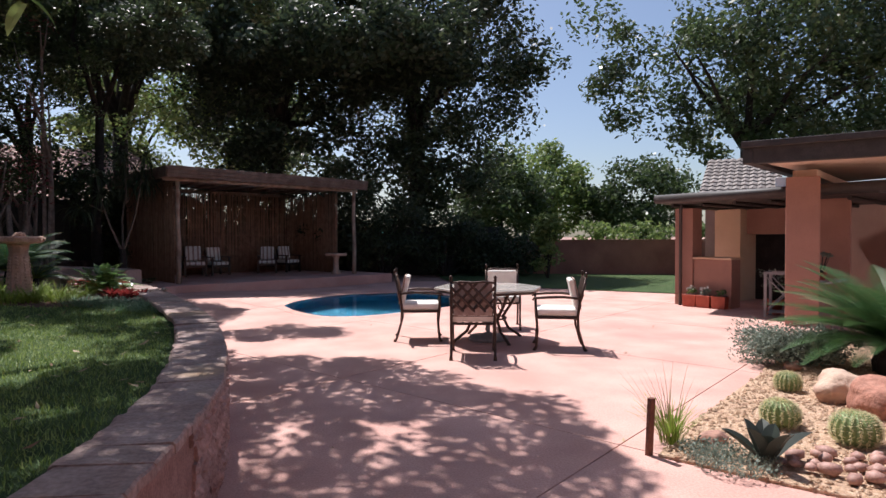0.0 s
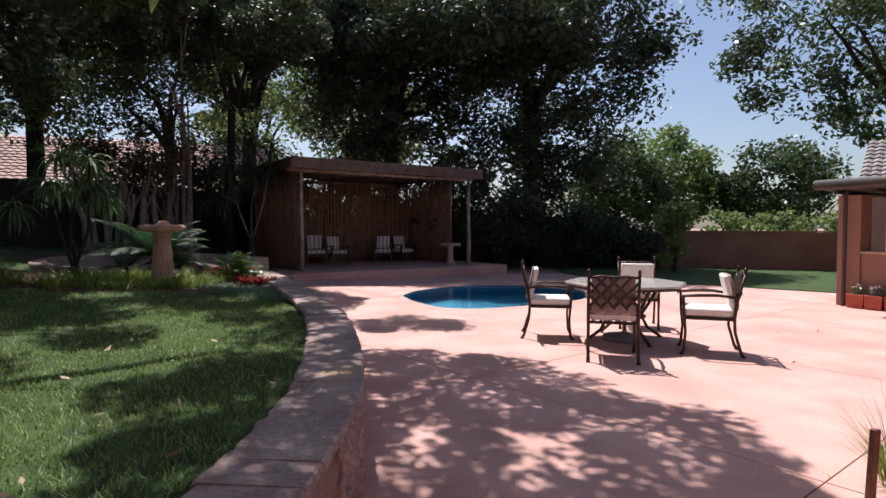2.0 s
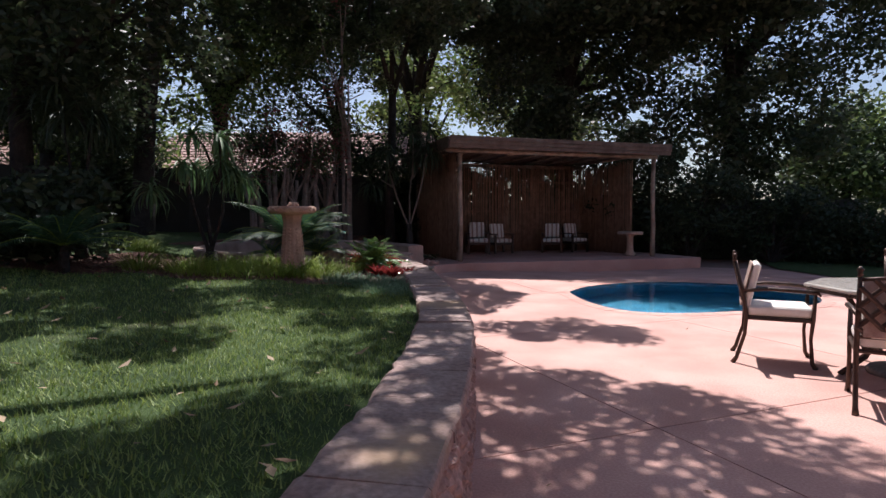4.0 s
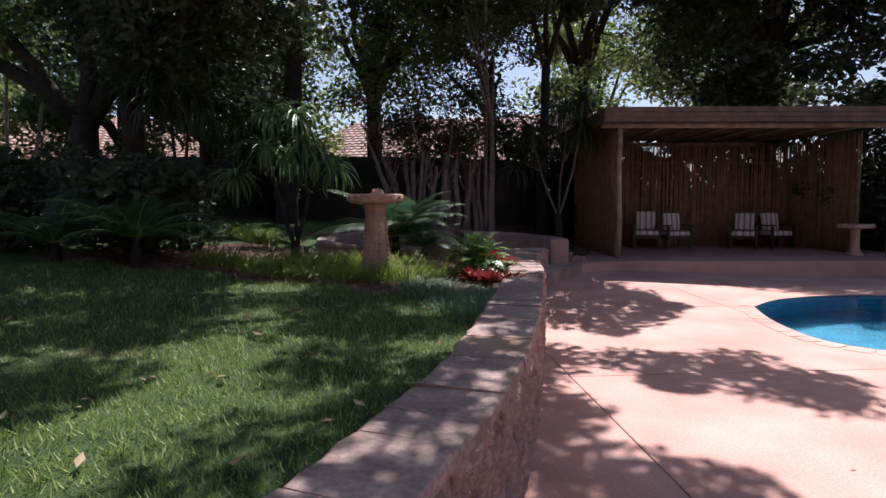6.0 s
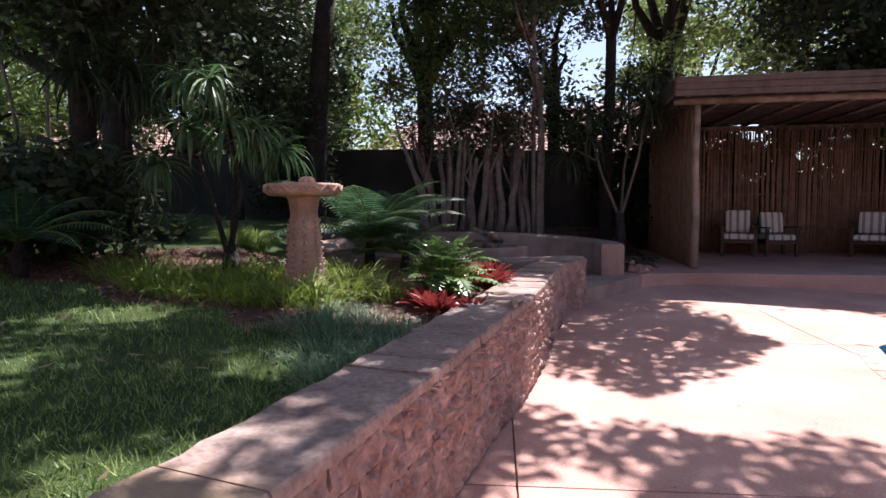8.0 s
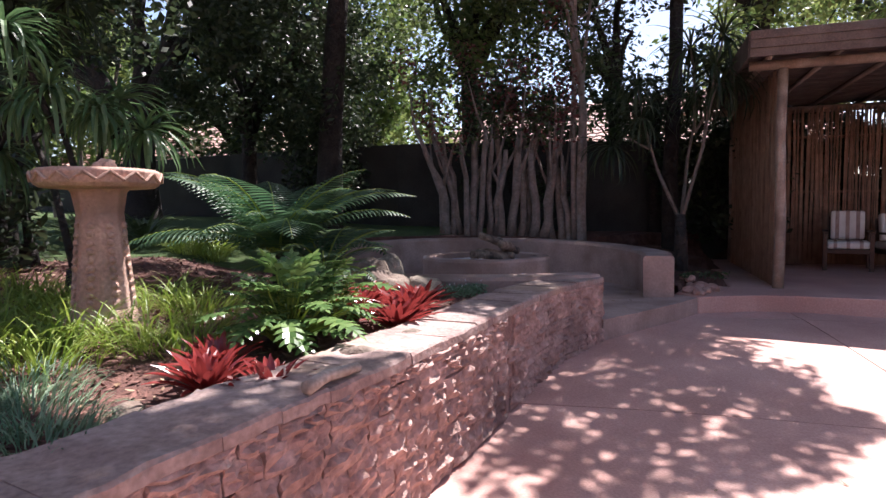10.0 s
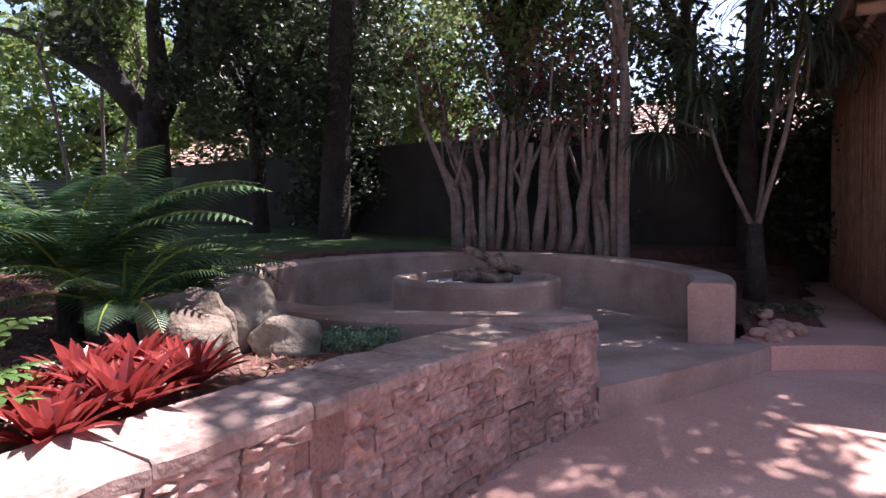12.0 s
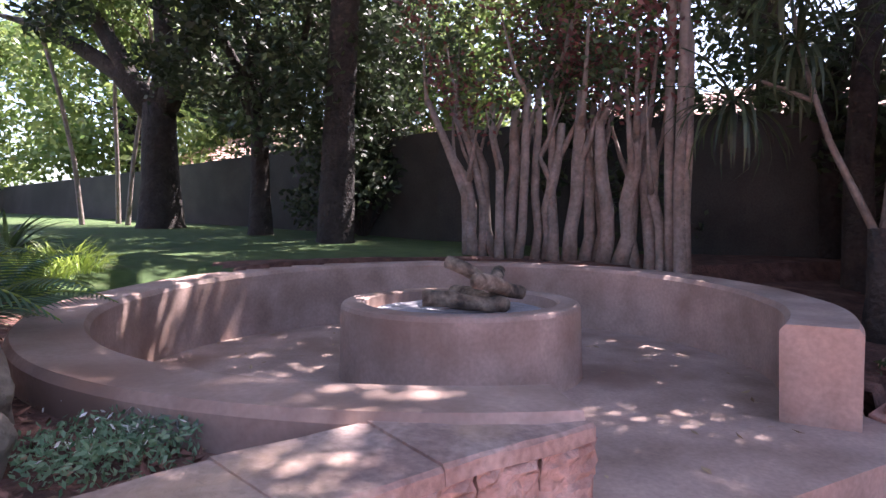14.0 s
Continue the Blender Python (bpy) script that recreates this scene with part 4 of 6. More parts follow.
litter("patio_leaves", ((-3.0, 5.0), (2.5, 12.0)), 70, 0.045, M_DRY, "small dry leaves blown over the paving", "leaf litter", 0.004, 7, lambda x, y: patio_top(x, y) if wall_side(x, y)[0] < -0.2 and not inside(x, y, POOL) else None, 0.4)


def cover(name, c, radius, n, size, material, label, seed, level):
    r = np.random.default_rng(seed)
    b = Buf()
    for _ in range(n):
        a, d = r.uniform(0, 6.28), radius * math.sqrt(r.random())
        x, y = c[0] + d * math.cos(a), c[1] + d * math.sin(a)
        z = level(x, y) + r.uniform(0.01, 0.09)
        v = r.normal(size=3)
        w = r.normal(size=3)
        v, w = v / np.linalg.norm(v) * size, w / np.linalg.norm(w) * size * 0.45
        p = np.array((x, y, z))
        b.add([p - v, p + w, p + v, p - w], [(0, 1, 2, 3)])
    return tagged(part(name, b, material), label, "ground cover", kind="stuff")


cover("ground_cover", (-5.38, 10.58), 0.2, 40, 0.012, L_WHITE, "tiny white flowers of the creeping plant", 6, lambda x, y: terrain(x, y) + 0.05)
cover("ground_cover", (-5.38, 10.58), 0.22, 1300, 0.013, L_MINT, "low grey-green creeping plant by the boulder", 3, terrain)
cover("ground_cover", (-5.54, 10.74), 0.16, 450, 0.018, L_GREY, "low grey-green creeping plant by the boulder", 4, terrain)
for i, (x, y) in enumerate(((-3.40, 7.92), (-3.68, 7.86), (-3.18, 7.72), (-3.0, 7.5), (-3.5, 7.58), (-3.82, 7.6), (-3.28, 7.38), (-4.02, 7.82), (-2.9, 7.25))):
    tuft("fine_grass_tuft", (x, y, terrain(x, y) - 0.01), 260, 0.15, 0.0055, L_MINT, "soft tuft of fine mint-green grass by the wall", 640 + i, 0.21, (0.7, 1.5), 1.5)
cover("ground_cover", (-5.75, 14.35), 0.35, 700, 0.03, L_MID, "small leafy plants beside the pit's pier", 5, terrain)


def boulder(place, size, seed, material, label, rz=0.0):
    return tagged(part("boulder", Buf().rock((0, 0, 0), size, seed, 4, 0.17), material, smooth=True, at=pose(*place, 0, 0, rz)), label, "boulder", "garden boulders")


boulder((-5.12, 9.80, 0.60), (0.21, 0.17, 0.19), 2, M_BOULDER, "large rounded grey-brown boulder in the mulch bed", 20)
boulder((-5.38, 9.76, 0.64), (0.20, 0.17, 0.23), 5, M_BOULDER, "large rounded grey-brown boulder in the mulch bed", 70)
boulder((-5.68, 10.02, 0.63), (0.25, 0.21, 0.25), 8, M_BOULDER, "tall rounded boulder in the mulch bed by the fire pit", 10)
boulder((-5.37, 10.20, 0.58), (0.175, 0.14, 0.13), 12, M_BOULDER, "smaller pale rounded boulder in the mulch bed", 50)
for x, y, s, k in ((-3.68, 9.02, 0.10, 3), (-3.5, 8.9, 0.07, 4), (-3.2, 8.32, 0.075, 6), (-3.05, 8.1, 0.06, 7), (-3.9, 9.35, 0.08, 9), (-3.45, 8.25, 0.05, 10), (-3.6, 8.15, 0.045, 11), (-3.35, 8.12, 0.055, 12), (-3.75, 8.75, 0.05, 14), (-3.85, 9.1, 0.045, 16), (-3.95, 9.2, 0.05, 17), (-3.75, 9.2, 0.04, 20), (-4.1, 9.5, 0.05, 22), (-3.62, 8.85, 0.04, 23)):
    boulder((x, y, terrain(x, y) + s * 0.3), (s * 1.3, s, s * 0.75), k, M_BOULDER, "small pale stone beside the garden wall", k * 30)
tagged(part("stick", Buf().tube([(0, 0, 0), (0.12, 0.02, 0.006), (0.27, 0.0, 0.0)], [0.024, 0.022, 0.017], 9), M_DRIFT, smooth=True, at=pose(-3.22, 8.62, wall_top(8.6) + 0.026, 0, 0, 122)), "short pale piece of branch lying on the coping", "stick")

# ---- fire logs ----
for i, (x, y, z, yaw, tilt, L, r) in enumerate(((0.0, 0.05, 0.37, 20, 3, 0.5, 0.055), (0.12, -0.12, 0.37, 70, 4, 0.45, 0.05), (-0.05, 0.2, 0.46, -25, 16, 0.46, 0.045), (0.18, 0.12, 0.46, 115, 14, 0.42, 0.05), (0.05, 0.0, 0.53, 45, 22, 0.4, 0.042), (-0.12, 0.0, 0.36, 100, 0, 0.3, 0.045))):
    b = Buf().tube([(-L / 2, 0, 0), (-L / 6, rnd(-0.015, 0.015), 0.01), (L / 6, rnd(-0.015, 0.015), -0.005), (L / 2, 0, 0)], [r, r * 1.08, r * 0.95, r * 0.9], 9)
    tagged(part("fire_log", b, M_LOG, smooth=True, at=pose(DRUM.x + x + 0.06, DRUM.y + y + 0.05, SLAB_Z + 0.09 + z, 0, tilt, yaw)), "charred split log stacked in the fire bowl", "log", "fire logs")


# ---- trees ----
def leaf_mesh(name, centers, radii, per, size, seed, stretch=1.0, flat=0.75):
    """Many small pointed leaves, gathered in clumps."""
    r = np.random.default_rng(seed)
    c = np.repeat(np.asarray(centers, float), per, axis=0)
    rad = np.repeat(np.asarray(radii, float), per)
    n = len(c)
    d = r.normal(size=(n, 3))
    d /= np.linalg.norm(d, axis=1, keepdims=True)
    p = c + d * (rad * r.random(n) ** 0.45)[:, None] * np.array((1, 1, flat))
    v = r.normal(size=(n, 3)) * np.array((1, 1, 0.7 * stretch))
    v /= np.linalg.norm(v, axis=1, keepdims=True)
    w = np.cross(v, r.normal(size=(n, 3)))
    w /= np.linalg.norm(w, axis=1, keepdims=True)
    L = (size * r.uniform(0.6, 1.25, n))[:, None]
    verts = np.stack([p - v * L * 0.5, p + w * L * 0.24, p + v * L * 0.5, p - w * L * 0.24], 1).reshape(-1, 3)
    me = bpy.data.meshes.new(name)
    me.vertices.add(4 * n)
    me.vertices.foreach_set("co", verts.ravel())
    me.loops.add(4 * n)
    me.loops.foreach_set("vertex_index", np.arange(4 * n))
    me.polygons.add(n)
    me.polygons.foreach_set("loop_start", np.arange(0, 4 * n, 4))
    me.update()
    me.validate()
    return me


SUNNY = [(-3.4, 8.9), (-2.7, 9.7), (-2.5, 11.9), (-3.2, 12.5), (-4.6, 12.7), (-4.4, 14.1), (-2.8, 14.3), (4.0, 13.0), (4.0, 3.5), (1.6, 3.5), (0.8, 6.4), (-1.9, 7.2)]

SUNNY_LAWN = [(-3.1, 3.4), (-1.6, 3.2), (-1.7, 5.1), (-2.9, 5.2)]
FAR_LAWN = [(6.6, 14.0), (13.0, 14.0), (14.0, 19.0), (6.8, 19.0)]
FAR_SHRUB = [(4.9, 18.0), (6.3, 18.0), (6.3, 19.6), (4.9, 19.6)]


def over_sunny_patio(p):
    """Would leaves at p keep the sun off the open paving?"""
    s = p - SUN_WAY * (p.z / SUN_WAY.z)
    return inside(s.x, s.y, SUNNY) or inside(s.x, s.y, SUNNY_LAWN) or inside(s.x, s.y, FAR_LAWN) or inside(s.x, s.y, FAR_SHRUB)


def canopy_over(x, y, z):
    """The place at height z that shades a spot on the ground."""
    return (x + SUN_WAY.x / SUN_WAY.z * z, y + SUN_WAY.y / SUN_WAY.z * z, z)


def tree(name, base, height, trunk_r, crown, n_clump, per, leaf, material, bark, label, seed, clump=1.1, lean=(0, 0), fork=0.35, extra=(), boughs=()):
    """crown: centre and half sizes of the volume in which the twigs end. extra: further clump centres."""
    r = random.Random(seed)
    t = thing(name, base, label, "tree")
    base = Vector(base)
    cc, half = Vector(crown[0]) - base, Vector(crown[1])
    top = Vector((lean[0], lean[1], height * fork))
    pts = [Vector((0, 0, -0.25)), Vector((0, 0, 0.05)), Vector((lean[0] * 0.2 + r.uniform(-0.05, 0.05), lean[1] * 0.2, height * fork * 0.35)), Vector((lean[0] * 0.6, lean[1] * 0.6 + r.uniform(-0.05, 0.05), height * fork * 0.7)), top]
    trunk = part("trunk", Buf().tube(pts, [trunk_r * 1.7, trunk_r * 1.25, trunk_r, trunk_r * 0.9, trunk_r * 0.85], 14), bark, t, smooth=True)
    ends = []
    for _ in range(n_clump):
        for _ in range(30):
            d = Vector((r.uniform(-1, 1), r.uniform(-1, 1), r.uniform(-1, 1)))
            if 0.25 < d.length < 1:
                break
        ends.append(cc + Vector((d.x * half.x, d.y * half.y, d.z * half.z)))
    ends = [e for e in ends if not over_sunny_patio(e + base)] + [Vector(e) - base for e in extra]
    n_limb = 0 if boughs else max(3, min(9, n_clump // 7))
    limbs = []
    for line in boughs:
        line = [top + Vector(q) for q in line]
        part("limb", Buf().tube([top - Vector((0, 0, 0.3))] + line, [trunk_r * (0.72 - 0.6 * k / len(line)) for k in range(len(line) + 1)], 10), bark, t, smooth=True)
        limbs += line[2:]
    for k in range(n_limb):
        a = 2 * math.pi * (k + r.uniform(-0.3, 0.3)) / n_limb
        e = cc + Vector((math.cos(a) * half.x * 0.5, math.sin(a) * half.y * 0.5, r.uniform(-0.3, 0.5) * half.z))
        mid = top.lerp(e, 0.5) + Vector((r.uniform(-0.3, 0.3), r.uniform(-0.3, 0.3), r.uniform(0, 0.4)))
        line = [top - Vector((0, 0, 0.15)), top.lerp(mid, 0.5) + Vector((0, 0, 0.1)), mid, mid.lerp(e, 0.5) + Vector((r.uniform(-0.2, 0.2), r.uniform(-0.2, 0.2), 0.1)), e]
        part("limb", Buf().tube(line, [trunk_r * 0.62, trunk_r * 0.5, trunk_r * 0.36, trunk_r * 0.24, trunk_r * 0.12], 9), bark, t, smooth=True)
        limbs += line[2:]
    twigs = Buf()
    for e in sorted(ends, key=lambda q: min((q - k).length for k in limbs)):
        a = min(limbs, key=lambda q: (q - e).length)
        limbs = limbs + [e]
        mid = a.lerp(e, 0.5) + Vector((r.uniform(-0.2, 0.2), r.uniform(-0.2, 0.2), r.uniform(0, 0.25)))
        twigs.tube([a, mid, e], [trunk_r * 0.09, trunk_r * 0.055, 0.008], 5, False)
    tagged(part("branchwork", twigs, bark, t), kind="stuff")
    part("crown", leaf_mesh("crown", [tuple(e) for e in ends], [clump * r.uniform(0.6, 1.25) for _ in ends], per, leaf, seed), material, t)
    return t


# added shade tree, mostly out of view: clumps placed to shade lawn and near paving
r = random.Random(15)
shade = []
for j in range(12):
    y = 1.2 + 0.5 * j
    x0 = -1.3 - 0.06 * j if y < 5 else -1.75 - 0.3 * (y - 5)
    x1 = 1.0 if y < 3.4 else 1.15 if y < 4.6 else 1.15 - 0.8 * (y - 4.6)
    n = max(2, round((x1 - x0) / 0.55))
    for k in range(n + 1):
        if r.random() > (0.3 if k == 0 and j > 5 else 0.04):
            shade.append(canopy_over(x0 + (x1 - x0) * k / n + r.uniform(-0.12, 0.12), y + r.uniform(-0.15, 0.15), 6.2 + r.uniform(-0.3, 0.5)))
spots = [(x + dx, y + dy) for x, y in ((-1.1, 9.0), (-1.9, 8.3), (-2.4, 8.7), (-2.0, 8.8), (-1.4, 8.7), (-1.0, 8.6), (-1.7, 9.2), (-2.3, 7.2), (-3.0, 8.0), (-2.9, 7.5), (-3.4, 7.4), (-3.5, 6.4), (-2.5, 5.5), (-3.9, 5.4),
                                                      (-3.3, 4.5), (-4.6, 5.6), (-5.2, 6.2), (-4.8, 7.2), (-5.6, 7.4), (-4.3, 8.3), (-3.9, 7.2), (-5.0, 4.6), (-4.4, 3.8), (-3.6, 3.0), (-6.2, 6.6), (-6.0, 8.6), (-5.5, 9.4), (-3.0, 6.3), (-3.9, 6.6), (-2.7, 6.7), (-6.3, 9.1), (-6.8, 9.3), (-7.4, 9.0), (-6.6, 9.9), (-7.1, 10.2), (-5.8, 9.0), (-7.9, 9.6), (-8.3, 8.8), (-7.2, 8.3), (-6.6, 8.6), (-6.0, 9.8), (-7.7, 10.4), (-4.2, 4.6)) for dx, dy in ((0, 0), (r.uniform(-0.5, 0.5), r.uniform(-0.45, 0.45)))[:2 if x < -2.6 else 1]]
shade += [canopy_over(x, y, 6.4 + r.uniform(-0.6, 0.8)) for x, y in spots]
shade_tree = tree("shade_tree", (-7.6, 2.4, terrain(-7.6, 2.4)), 9, 0.32, ((-5.4, 7.6, 6.9), (3.2, 3.6, 0.9)), 16, 430, 0.13, L_MID, M_BARK, "broad garden tree, mostly out of view, its crown placed to shade lawn and patio", 31, 0.45, fork=0.5, extra=shade)
# a drooping twig of the shade tree over the wall
back = shade_tree.matrix_basis.inverted()
line = [Vector(q) for q in ((-2.35, 3.3, 6.2), (-2.05, 3.2, 4.6), (-1.93, 3.15, 3.4), (-1.87, 3.19, 2.60))]
part("hanging_twig", Buf().tube([back @ q for q in line], [0.02, 0.014, 0.008, 0.004], 6), M_BARK, shade_tree)
for k, (dx, dy, dz) in enumerate(((-0.05, 0.02, 0.0), (0.06, 0.03, 0.02), (0.0, -0.05, 0.1), (0.08, 0.0, 0.3), (-0.07, 0.03, 0.35), (0.03, 0.06, 0.6))):
    part("hanging_leaf", Buf().strap(back @ (line[-1] + Vector((dx * 0.3, dy * 0.3, dz))), math.atan2(dy, dx), -0.6, 0.2, 0.07, 0.8, 6, 0.12), L_LIGHT, shade_tree)
tree("dark_evergreen", (-8.7, 7.3, terrain(-8.7, 7.3)), 7, 0.15, ((-7.7, 7.6, 4.5), (2.0, 1.7, 1.8)), 50, 260, 0.13, L_DARK, M_BARK, "low-branched dark evergreen behind the bird bath", 33, 0.6, fork=0.3)
# added tree above the view, it holds skylight off the start of the path
tree("overhanging_tree", (-6.2, -1.6, terrain(-6.2, -1.6)), 9, 0.3, ((-1.6, -0.4, 6.6), (5.4, 3.9, 1.4)), 90, 190, 0.18, L_MID, M_BARK, "unseen spreading tree added over the start of the path to block skylight", 35, 1.0, fork=0.45)
# trees over the fire pit, along the boundary
r = random.Random(23)
# extra clumps above the view, added to shade the pit and pale stems
over_pit = []
for j in range(-4, 8):
    for k in range(-7, 5):
        x, y = PIT.x + 0.58 * k + r.uniform(-0.1, 0.1), PIT.y + 0.58 * j + r.uniform(-0.1, 0.1)
        if math.hypot(x - PIT.x, y - PIT.y) < 2.6 and r.random() > 0.2 or y > 12.6 + 0.62 * (x + 9.8) and x < -5.6:
            over_pit.append(canopy_over(x, y, 7.2 + r.uniform(-0.3, 0.4)))
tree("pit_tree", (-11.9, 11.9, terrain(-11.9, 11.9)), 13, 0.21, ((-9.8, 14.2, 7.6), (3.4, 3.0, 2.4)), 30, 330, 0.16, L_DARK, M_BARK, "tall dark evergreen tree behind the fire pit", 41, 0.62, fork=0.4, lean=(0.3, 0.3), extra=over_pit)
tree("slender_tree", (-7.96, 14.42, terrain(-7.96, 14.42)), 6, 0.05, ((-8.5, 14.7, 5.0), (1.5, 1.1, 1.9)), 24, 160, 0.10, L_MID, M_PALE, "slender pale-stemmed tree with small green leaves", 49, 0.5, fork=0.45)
# extra clumps added along the sun's direction to shade paving beside the pit wall
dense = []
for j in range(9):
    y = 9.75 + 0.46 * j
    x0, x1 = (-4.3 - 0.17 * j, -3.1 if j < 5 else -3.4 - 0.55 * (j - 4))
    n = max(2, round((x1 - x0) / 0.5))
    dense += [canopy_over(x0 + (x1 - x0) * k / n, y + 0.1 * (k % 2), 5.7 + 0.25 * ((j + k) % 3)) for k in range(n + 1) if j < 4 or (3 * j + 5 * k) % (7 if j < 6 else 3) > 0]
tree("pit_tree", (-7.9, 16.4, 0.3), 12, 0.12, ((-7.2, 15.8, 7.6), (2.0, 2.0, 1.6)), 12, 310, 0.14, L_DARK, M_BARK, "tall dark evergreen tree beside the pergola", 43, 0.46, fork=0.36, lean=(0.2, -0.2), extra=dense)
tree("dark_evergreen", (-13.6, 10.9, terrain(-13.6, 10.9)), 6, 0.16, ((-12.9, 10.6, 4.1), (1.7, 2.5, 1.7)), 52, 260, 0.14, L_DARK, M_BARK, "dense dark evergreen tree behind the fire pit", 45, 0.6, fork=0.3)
side = Vector((0.29, 0.957, 0))
BOUGHS = [[side * q + Vector((0.3 * q, 0, h)) for q, h in line] for line in (
    ((-0.5, 0.42), (-0.85, 1.06), (-1.43, 2.0), (-1.9, 3.2), (-2.5, 4.6)), ((-0.75, 0.62), (-1.6, 1.2), (-2.5, 1.7), (-3.4, 2.0)),
    ((0.15, 0.95), (0.05, 2.0), (0.3, 3.4), (0.2, 5.0)), ((0.48, 0.64), (0.9, 1.4), (1.38, 2.0), (2.2, 3.2), (2.9, 4.4)), ((0.55, 0.9), (0.75, 2.0), (1.0, 3.2), (1.2, 5.0)))]
tree("forked_tree", (-15.8, 9.1, terrain(-15.8, 9.1)), 12, 0.34, ((-14.6, 9.4, 7.9), (4.6, 4.2, 2.6)), 64, 320, 0.17, L_MID, M_BARK, "big old tree with a dark forked trunk on the lawn", 47, 1.0, fork=0.19, boughs=BOUGHS)
for i, (x, y) in enumerate(((-17.0, 8.3), (-17.6, 8.0), (-16.9, 7.5))):
    tree("slim_tree", (x, y, terrain(x, y)), 7, 0.042, ((x, y, 6.2), (1.2, 1.2, 1.6)), 12, 200, 0.14, L_LIGHT, M_PALE, "slim young tree with a bare leaning trunk", 181 + i, 0.6, lean=(0.25 * i, 0.55 - 0.5 * i), fork=0.5)
tree("shade_tree", (-10.8, 3.6, terrain(-10.8, 3.6)), 9, 0.3, ((-9.6, 7.6, 6.2), (3.4, 3.2, 1.5)), 34, 300, 0.16, L_MID, M_BARK, "dark spreading tree at the lawn's far edge", 37, 0.95, fork=0.45)
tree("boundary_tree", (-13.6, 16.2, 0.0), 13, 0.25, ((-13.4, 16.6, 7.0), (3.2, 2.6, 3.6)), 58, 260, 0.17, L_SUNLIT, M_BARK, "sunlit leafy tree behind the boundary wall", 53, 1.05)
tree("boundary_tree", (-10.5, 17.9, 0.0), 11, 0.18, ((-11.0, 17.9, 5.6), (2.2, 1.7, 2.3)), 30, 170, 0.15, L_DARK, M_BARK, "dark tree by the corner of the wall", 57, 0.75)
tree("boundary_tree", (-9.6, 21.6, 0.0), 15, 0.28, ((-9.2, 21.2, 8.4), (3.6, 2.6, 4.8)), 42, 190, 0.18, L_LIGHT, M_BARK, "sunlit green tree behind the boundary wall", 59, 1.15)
tree("boundary_tree", (-16.2, 12.6, 0.0), 12, 0.2, ((-16.0, 12.8, 6.6), (1.8, 2.4, 3.2)), 50, 300, 0.17, L_DARK, M_BARK, "dark tree behind the boundary wall", 55, 0.9)
r = random.Random(29)
# extra clumps added to keep sun off the pergola and far patio
behind = []
for j in range(9):
    for k in range(17):
        x, y = -6.6 + 0.68 * k, 13.9 + 0.68 * j
        if not inside(x, y, SUNNY) and y > 13.6 + 0.1 * x and (y - 13.2 > 0.55 * (x - 1.0)) and r.random() > 0.08:
            behind.append(canopy_over(x + r.uniform(-0.15, 0.15), y + r.uniform(-0.15, 0.15), 7.6 + r.uniform(-0.4, 1.2)))
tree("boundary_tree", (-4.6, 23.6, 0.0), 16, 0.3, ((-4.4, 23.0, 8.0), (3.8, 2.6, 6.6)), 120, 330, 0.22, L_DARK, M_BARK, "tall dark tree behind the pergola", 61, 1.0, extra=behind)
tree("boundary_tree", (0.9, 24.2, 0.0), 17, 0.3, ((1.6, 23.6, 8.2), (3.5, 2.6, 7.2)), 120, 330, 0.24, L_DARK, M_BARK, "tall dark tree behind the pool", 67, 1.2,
     extra=[(4.6, 22.6, 7.4), (5.2, 22.6, 7.9), (5.6, 22.6, 8.2), (4.4, 22.8, 9.2), (4.2, 22.8, 10.4), (4.0, 22.6, 6.2), (4.9, 22.7, 8.9), (3.9, 22.8, 8.2)])
tree("boundary_tree", (-8.9, 17.2, 0.0), 8, 0.12, ((-8.8, 17.2, 3.0), (1.2, 1.2, 1.1)), 20, 180, 0.15, L_DARK, M_BARK, "dense dark tree behind the dragon tree", 69, 0.7)
tree("broad_tree", (14.6, 23.4, 0.0), 15, 0.27, ((15.4, 22.6, 9.4), (8.4, 4.4, 5.4)), 180, 280, 0.26, L_MID, M_BARK, "wide open tree with visible boughs behind the house", 71, 1.25, fork=0.34)
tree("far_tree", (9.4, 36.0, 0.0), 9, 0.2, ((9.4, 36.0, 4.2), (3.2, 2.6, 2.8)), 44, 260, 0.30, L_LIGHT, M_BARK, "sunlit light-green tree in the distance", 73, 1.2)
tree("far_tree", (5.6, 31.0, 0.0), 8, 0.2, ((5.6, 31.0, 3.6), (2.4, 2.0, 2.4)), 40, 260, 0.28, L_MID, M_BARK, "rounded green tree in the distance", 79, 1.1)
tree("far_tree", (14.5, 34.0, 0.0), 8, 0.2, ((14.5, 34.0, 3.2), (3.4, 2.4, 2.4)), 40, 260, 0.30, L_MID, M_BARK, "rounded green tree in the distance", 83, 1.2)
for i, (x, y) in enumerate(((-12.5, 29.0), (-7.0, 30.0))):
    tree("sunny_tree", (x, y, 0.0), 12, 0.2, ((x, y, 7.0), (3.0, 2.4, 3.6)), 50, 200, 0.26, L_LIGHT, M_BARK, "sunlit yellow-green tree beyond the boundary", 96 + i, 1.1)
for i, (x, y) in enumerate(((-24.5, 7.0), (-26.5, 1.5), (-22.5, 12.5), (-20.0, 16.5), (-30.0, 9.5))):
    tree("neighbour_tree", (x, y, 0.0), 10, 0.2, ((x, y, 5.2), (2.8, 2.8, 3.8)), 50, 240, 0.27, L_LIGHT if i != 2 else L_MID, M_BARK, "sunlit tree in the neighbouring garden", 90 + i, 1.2)

